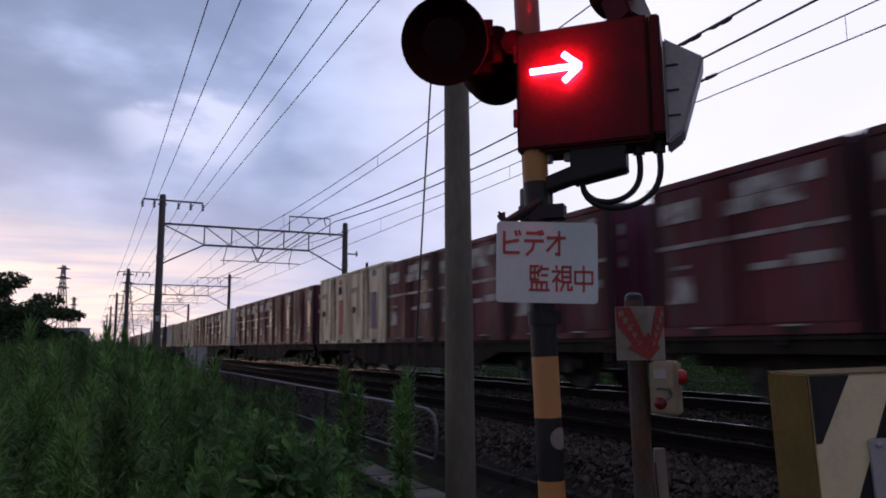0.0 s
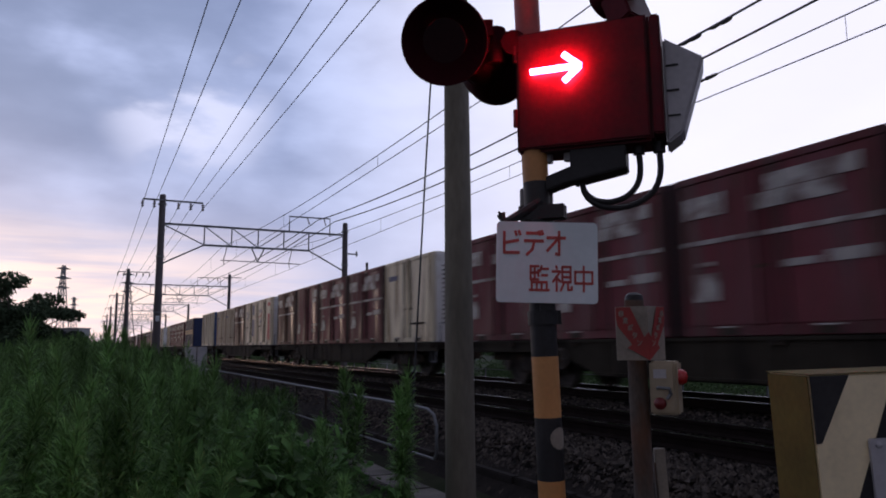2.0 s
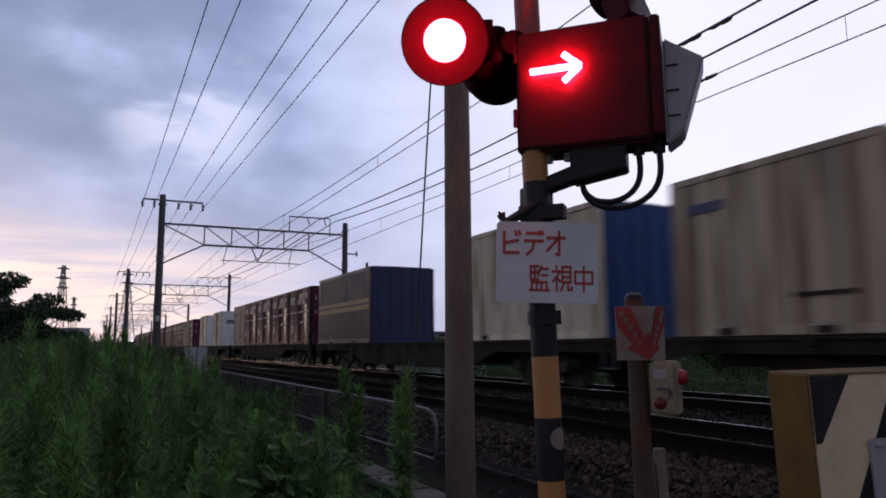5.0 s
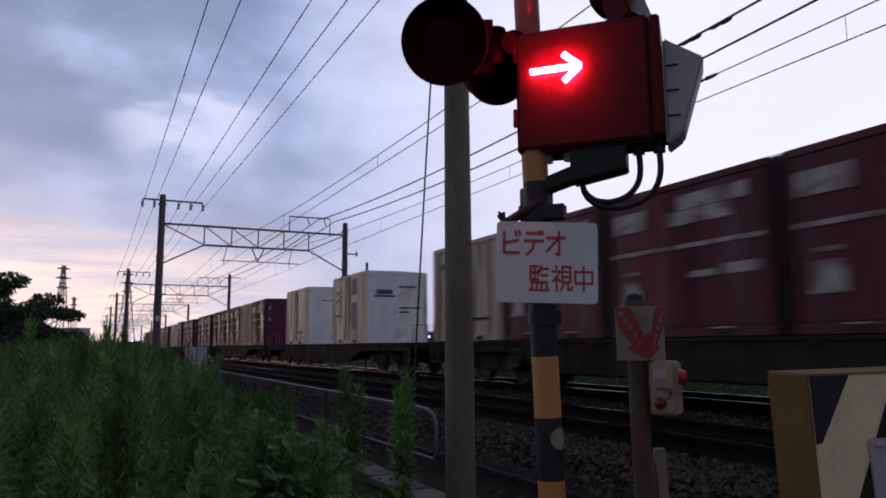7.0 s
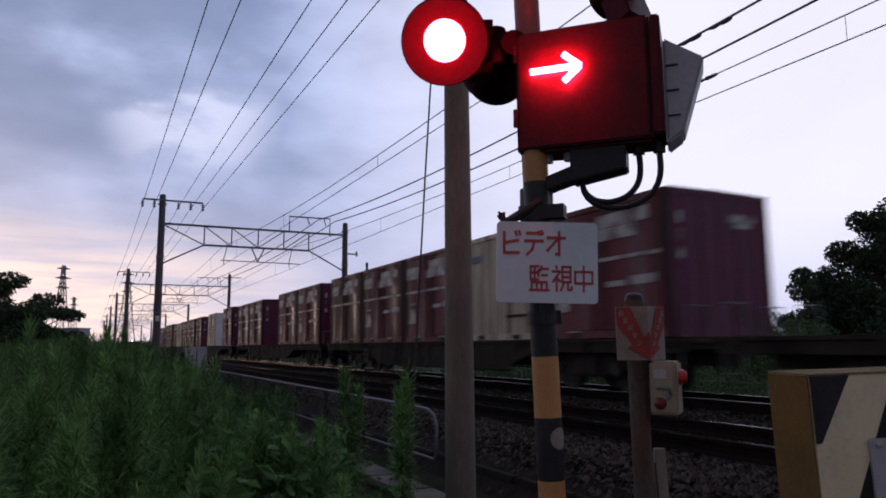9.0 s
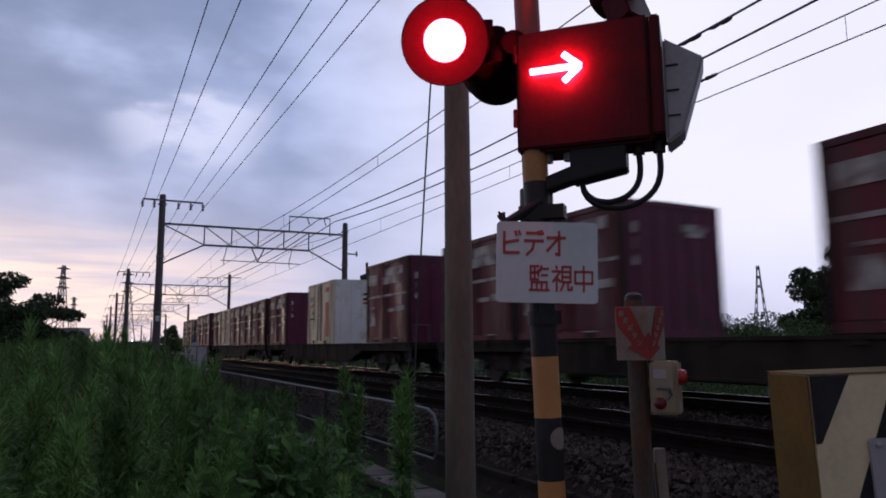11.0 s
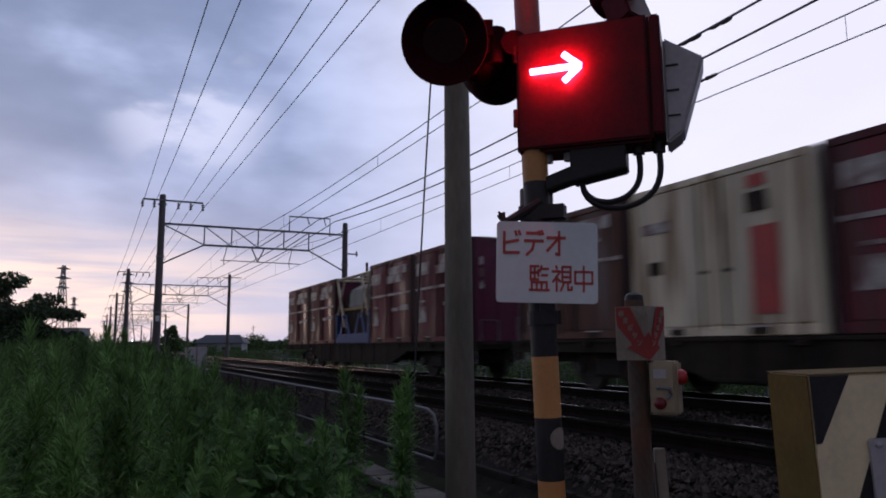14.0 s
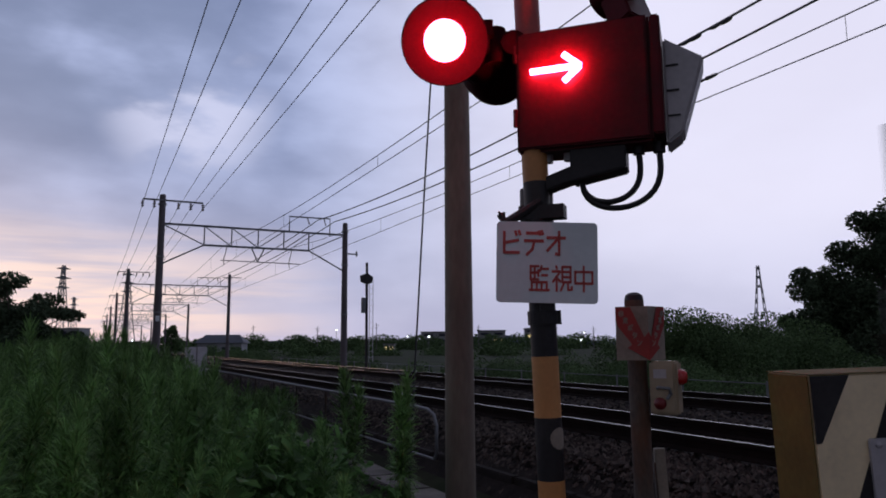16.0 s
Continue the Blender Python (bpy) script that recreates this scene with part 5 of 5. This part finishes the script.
# trees and bushes
def spreading_tree(x, y, z, h, r, seed, label, count=22000, leaf=0.13):
    """Low broad tree: limbs fan out to flat, layered pads of leaves."""
    rng = random.Random(seed)
    t = thing("tree", label, "tree", "trees", m=pose(x, y, z))
    wood = Shape().tube((0, 0, -0.2), (0.15, 0.1, h * 0.4), h * 0.035, h * 0.024, 10)
    centres, radii = [], []
    for i in range(46):
        a, rho = rng.uniform(0, 6.28), r * math.sqrt(rng.random())
        top = h * (1.0 - 0.62 * (rho / r) ** 2)
        c = (rho * math.cos(a), rho * math.sin(a), top * rng.choice((0.94, 0.9, 0.72, 0.5, 0.3)))
        wood.tube((0.15, 0.1, h * 0.38), c, h * 0.010, h * 0.003, 5)
        q = r * rng.uniform(0.18, 0.30)
        centres.append(c)
        radii.append((q, q, q * 0.42))
    part("trunk", wood, M_bark, t)
    leaf_cloud("crown", M_leafdark, "", "", centres, radii, count, leaf, seed, parent=t)
    return t


spreading_tree(-4.2, 46.7, -0.9, 6.1, 4.2, 5, "low spreading dark broadleaf tree beside the weeds")
spreading_tree(-9.5, 48.5, -0.9, 8.0, 5.0, 6, "low spreading dark broadleaf tree beside the weeds")
tree(-2.2, 44, -0.9, 3.0, 2.2, 7, "dark broadleaf shrub beside the weeds", leaf=0.13, count=9000)
for x, y, h, r, seed, n in ((46.3, 25.4, 10.6, 5.0, 8, 30000), (43.0, 26.4, 9.4, 3.6, 19, 24000), (40.2, 28.4, 6.2, 3.0, 9, 20000), (49.0, 22.0, 11.5, 6.0, 10, 16000), (41.5, 23.0, 5.0, 4.5, 14, 16000)):
    tree(x, y, -1.1, h, r, seed, "tall dark evergreen tree beyond the tracks", leaf=0.13, count=n)
tree(14.9, 160, -1.2, 6.2, 2.2, 31, "small dark tree standing alone far along the line", material=M_bush, leaf=0.3, count=1600)


def bush_row(name, label, seed, n, place, size, count, leaf):
    rng = random.Random(seed)
    cs, rs = [], []
    for i in range(n):
        x, y, z = place(i / max(1, n - 1), rng)
        q = rng.uniform(*size)
        cs.append((x, y, z + q * 0.35))
        rs.append((q * 1.25, q * 1.25, q))
    leaf_cloud(name, M_bush, label, "bushes", cs, rs, count, leaf, seed, kind="stuff")


bush_row("hedge", "overgrown dark green bushes beyond the far track", 21, 40, lambda k, r: (15.5 + r.uniform(0, 5) + 3 * k, 8 + 26 * k, -1.0), (0.6, 1.1), 62000, 0.05)
bush_row("thicket", "rounded clump of bushes behind the hedge", 22, 26, lambda k, r: (26 + r.uniform(-3, 5) + 4 * k, 20 + 12 * k, -1.0 + r.uniform(0, 0.5) + 1.5 * math.exp(-((k - 0.55) / 0.22) ** 2)), (0.9, 1.7), 70000, 0.075)
bush_row("scrub", "low scrub beside the far track", 23, 40, lambda k, r: (14.5 + r.uniform(0, 4), 34 + 70 * k, -1.0), (0.5, 1.2), 26000, 0.09)
bush_row("field_scrub", "dark clumps of shrubs along the field edge", 25, 46, lambda k, r: (24 + 62 * k + r.uniform(-6, 6), 150 - 62 * k + r.uniform(-8, 8), -1.2), (0.9, 2.2), 14000, 0.25)
bush_row("far_woods", "low dark woods along the horizon", 26, 110, lambda k, r: ((-0.5 + 0.46 * k) * 358 + 178 + r.uniform(-8, 8), (0.5 - 0.46 * k) * 178 + 358 + r.uniform(-8, 8), -1.0 + r.uniform(0, 1.2)), (2.2, 3.8), 22000, 0.7)
bush_row("tree_line", "distant dark tree line on the horizon", 24, 120, lambda k, r: (20 + 330 * k + r.uniform(-10, 10), 330 - 190 * k + r.uniform(-20, 20), 0.3), (2.6, 4.6), 60000, 0.5)


# ---- distance ----
def pylon(x, y, z, h, label):
    c = thing("power_pylon", label, "power pylon", "power pylons", m=pose(x, y, z, 0, 0, 25))
    s = Shape()
    w = h * 0.085
    at = lambda k: w * (1 - k) ** 1.3 + h * 0.012
    lv = np.linspace(0, 1, 9)
    for sx in (-1, 1):
        for sy in (-1, 1):
            for a, b in zip(lv[:-1], lv[1:]):
                s.tube((sx * at(a), sy * at(a), h * a), (sx * at(b), sy * at(b), h * b), h * 0.006, n=4)
    for a, b in zip(lv[:-1], lv[1:]):
        for sy in (-1, 1):
            s.tube((-at(a), sy * at(a), h * a), (at(b), sy * at(b), h * b), h * 0.004, n=4).tube((at(a), sy * at(a), h * a), (-at(b), sy * at(b), h * b), h * 0.004, n=4)
    part("lattice_tower", s, M_galv, c)
    for k, q in ((0.74, 0.085), (0.85, 0.10), (0.96, 0.085)):
        part("crossarm", Shape().prism([(-h * q, h * k), (0, h * (k - 0.012)), (h * q, h * k), (0, h * (k + 0.025))], "y", -h * 0.008, h * 0.008), M_galv, c)


pylon(-16.8, 455, -1.2, 49, "grey lattice power pylon in the distance")
pylon(-16, 690, -1.2, 46, "grey lattice power pylon in the distance")
pylon(26, 690, -1.2, 70, "grey lattice power pylon in the distance")
pylon(253.9, 209, -1.2, 35, "grey lattice power pylon in the distance")


def block(x, y, w, d, h, label, floors=3, lit=()):
    b = thing("far_building", label, "building", "distant buildings", m=pose(x, y, -1.2, 0, 0, -30))
    part("wall", Shape().box(-w / 2, w / 2, -d / 2, d / 2, 0, h), M_building, b)
    part("roof", Shape().box(-w / 2 - 0.3, w / 2 + 0.3, -d / 2 - 0.3, d / 2 + 0.3, h, h + 0.5), M_galv, b)
    n = max(2, int(w / 5))
    for f_ in range(floors):
        for i in range(n):
            x0 = -w / 2 + (i + 0.2) * w / n
            z0 = (f_ + 0.35) * h / floors
            part("window", Shape().box(x0, x0 + w / n * 0.6, -d / 2 - 0.05, -d / 2 + 0.02, z0, z0 + h / floors * 0.4), M_lamp if (f_, i) in lit else M_navy, b)


hs = thing("far_house", "long low house with a slate-grey hipped roof", "house", "distant buildings", m=pose(33, 207, -1.2, 0, 0, -26))
part("wall", Shape().box(-6.2, 6.2, -3, 3, 0, 3.2), M_building, hs)
part("roof", Shape().add([(-6.9, -3.6, 3.2), (6.9, -3.6, 3.2), (6.9, 3.6, 3.2), (-6.9, 3.6, 3.2), (-4.8, 0, 5.5), (4.8, 0, 5.5)], [(0, 1, 5, 4), (1, 2, 5), (2, 3, 4, 5), (3, 0, 4), (3, 2, 1, 0)]), M_slate, hs)
for x in (-4.5, -1.5, 1.5, 4.2):
    part("window", Shape().box(x - 0.8, x + 0.8, -3.06, -2.98, 0.9, 2.1), M_navy, hs)
block(-7, 338, 9, 8, 10.0, "pale distant building beside the line", 3, ((0, 0), (1, 0)))
block(145, 300, 14, 10, 8, "distant pale apartment block", 3)
block(170, 292, 13, 10, 8.5, "distant pale apartment block", 3, ((1, 1),))
block(193, 285, 15, 10, 9.5, "distant pale apartment block", 4, ((2, 0),))
block(103, 255, 4, 4, 2.4, "distant building with lit yellow windows", 1, ((0, 0), (0, 1)))
single("grass_field", Shape().box(16.5, 420, 34, 420, -1.3, -0.9), M_field, "pale green rice field beyond the railway", "field", kind="structure")
for x, y, z, m in ((130, 300, 5, M_lampw), (96, 300, 8, M_lampw), (200, 260, 6, M_lampw), (236, 250, 6, M_lamp), (30, 330, 3, M_lampw), (160, 210, 2.5, M_lampw), (14, 300, 3.5, M_lampw), (108, 230, 4.0, M_lampw)):
    g = thing("street_lamp", "distant street lamp, lit", "street lamp", "distant lamps", m=pose(x, y, -1.2))
    part("post", Shape().tube((0, 0, 0), (0, 0, z + 1.0), 0.1, n=6), M_galv, g)
    part("lantern", Shape().tube((0, 0, z + 1.0), (0, 0, z + 1.5), 0.3, 0.2, n=10), m, g, "glowing lantern")
for x, y, h in ((70, 240, 9), (88, 230, 10), (120, 215, 9), (60, 300, 11), (150, 190, 8), (205, 215, 9), (222, 205, 10)):
    g = thing("power_pole", "distant wooden power pole with crossarms", "utility pole", "distant poles", m=pose(x, y, -1.2))
    part("shaft", Shape().tube((0, 0, 0), (0, 0, h), 0.16, 0.1, 8), M_mast, g)
    part("crossarm", Shape().box(-0.9, 0.9, -0.06, 0.06, h - 0.9, h - 0.78).box(-0.7, 0.7, -0.06, 0.06, h - 1.7, h - 1.58), M_mast, g)
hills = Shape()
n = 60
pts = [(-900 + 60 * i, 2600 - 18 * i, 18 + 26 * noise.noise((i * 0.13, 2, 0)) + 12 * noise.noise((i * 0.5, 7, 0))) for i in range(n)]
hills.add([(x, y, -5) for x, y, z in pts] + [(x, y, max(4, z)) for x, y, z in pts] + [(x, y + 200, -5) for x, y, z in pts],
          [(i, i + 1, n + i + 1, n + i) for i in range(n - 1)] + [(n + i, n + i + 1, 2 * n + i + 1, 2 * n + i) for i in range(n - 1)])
single("far_hills", hills, M_hill, "hills on the horizon, distance haze painted in as blue", "hills", kind="structure")
fence = thing("low_fence", "low wire fence beyond the far track", "fence")
for y in np.arange(6, 60, 2.5):
    part("post", Shape().tube((13.4, y, -0.95), (13.4, y, 0.05), 0.025, n=6), M_galv, fence)
for z in (-0.4, 0.0):
    part("wire_strand", Shape().tube((13.4, 6, z), (13.4, 58.5, z), 0.012, n=5), M_galv, fence)


# ---- what moves ----
def motions():
    times = [0.5 * i for i in range(33)]
    for ob, y, z in TRAIN:
        walk(ob, [(t, pose(FAR_X, y - travelled(t), z)) for t in times])
    # wheels roll on the rails
    for ob, y, z in TRAIN:
        for e in ob.children:
            if e.name.startswith("wheelset"):
                at = e.location.copy()
                walk(e, [(f / FPS, pose(*at, math.degrees(travelled(f / FPS) / 0.43) % 360.0)) for f in range(481)])
    # the lamp disc shows its glowing face for 0.6 s in every 1.2 s
    rows, step = [(0.0, 0.0)], 1 / 30
    for k in range(14):
        on = 0.167 + 1.2 * k
        for t0, a0 in ((on - 2 * step, 0.0), (on + 0.6 - 2 * step, 180.0)):
            if t0 > 15.9:
                continue
            for j in range(4):
                rows.append((t0 + j * step, a0 + 60.0 * j))
    rows.append((16.0, rows[-1][1]))
    seen, keep = set(), []
    for t, a in rows:
        if frame(t) not in seen:
            seen.add(frame(t))
            keep.append((t, pose(0, -0.06, 0, 0, 0, a)))
    walk(disc, keep)
    walk(disc2, keep)


motions()
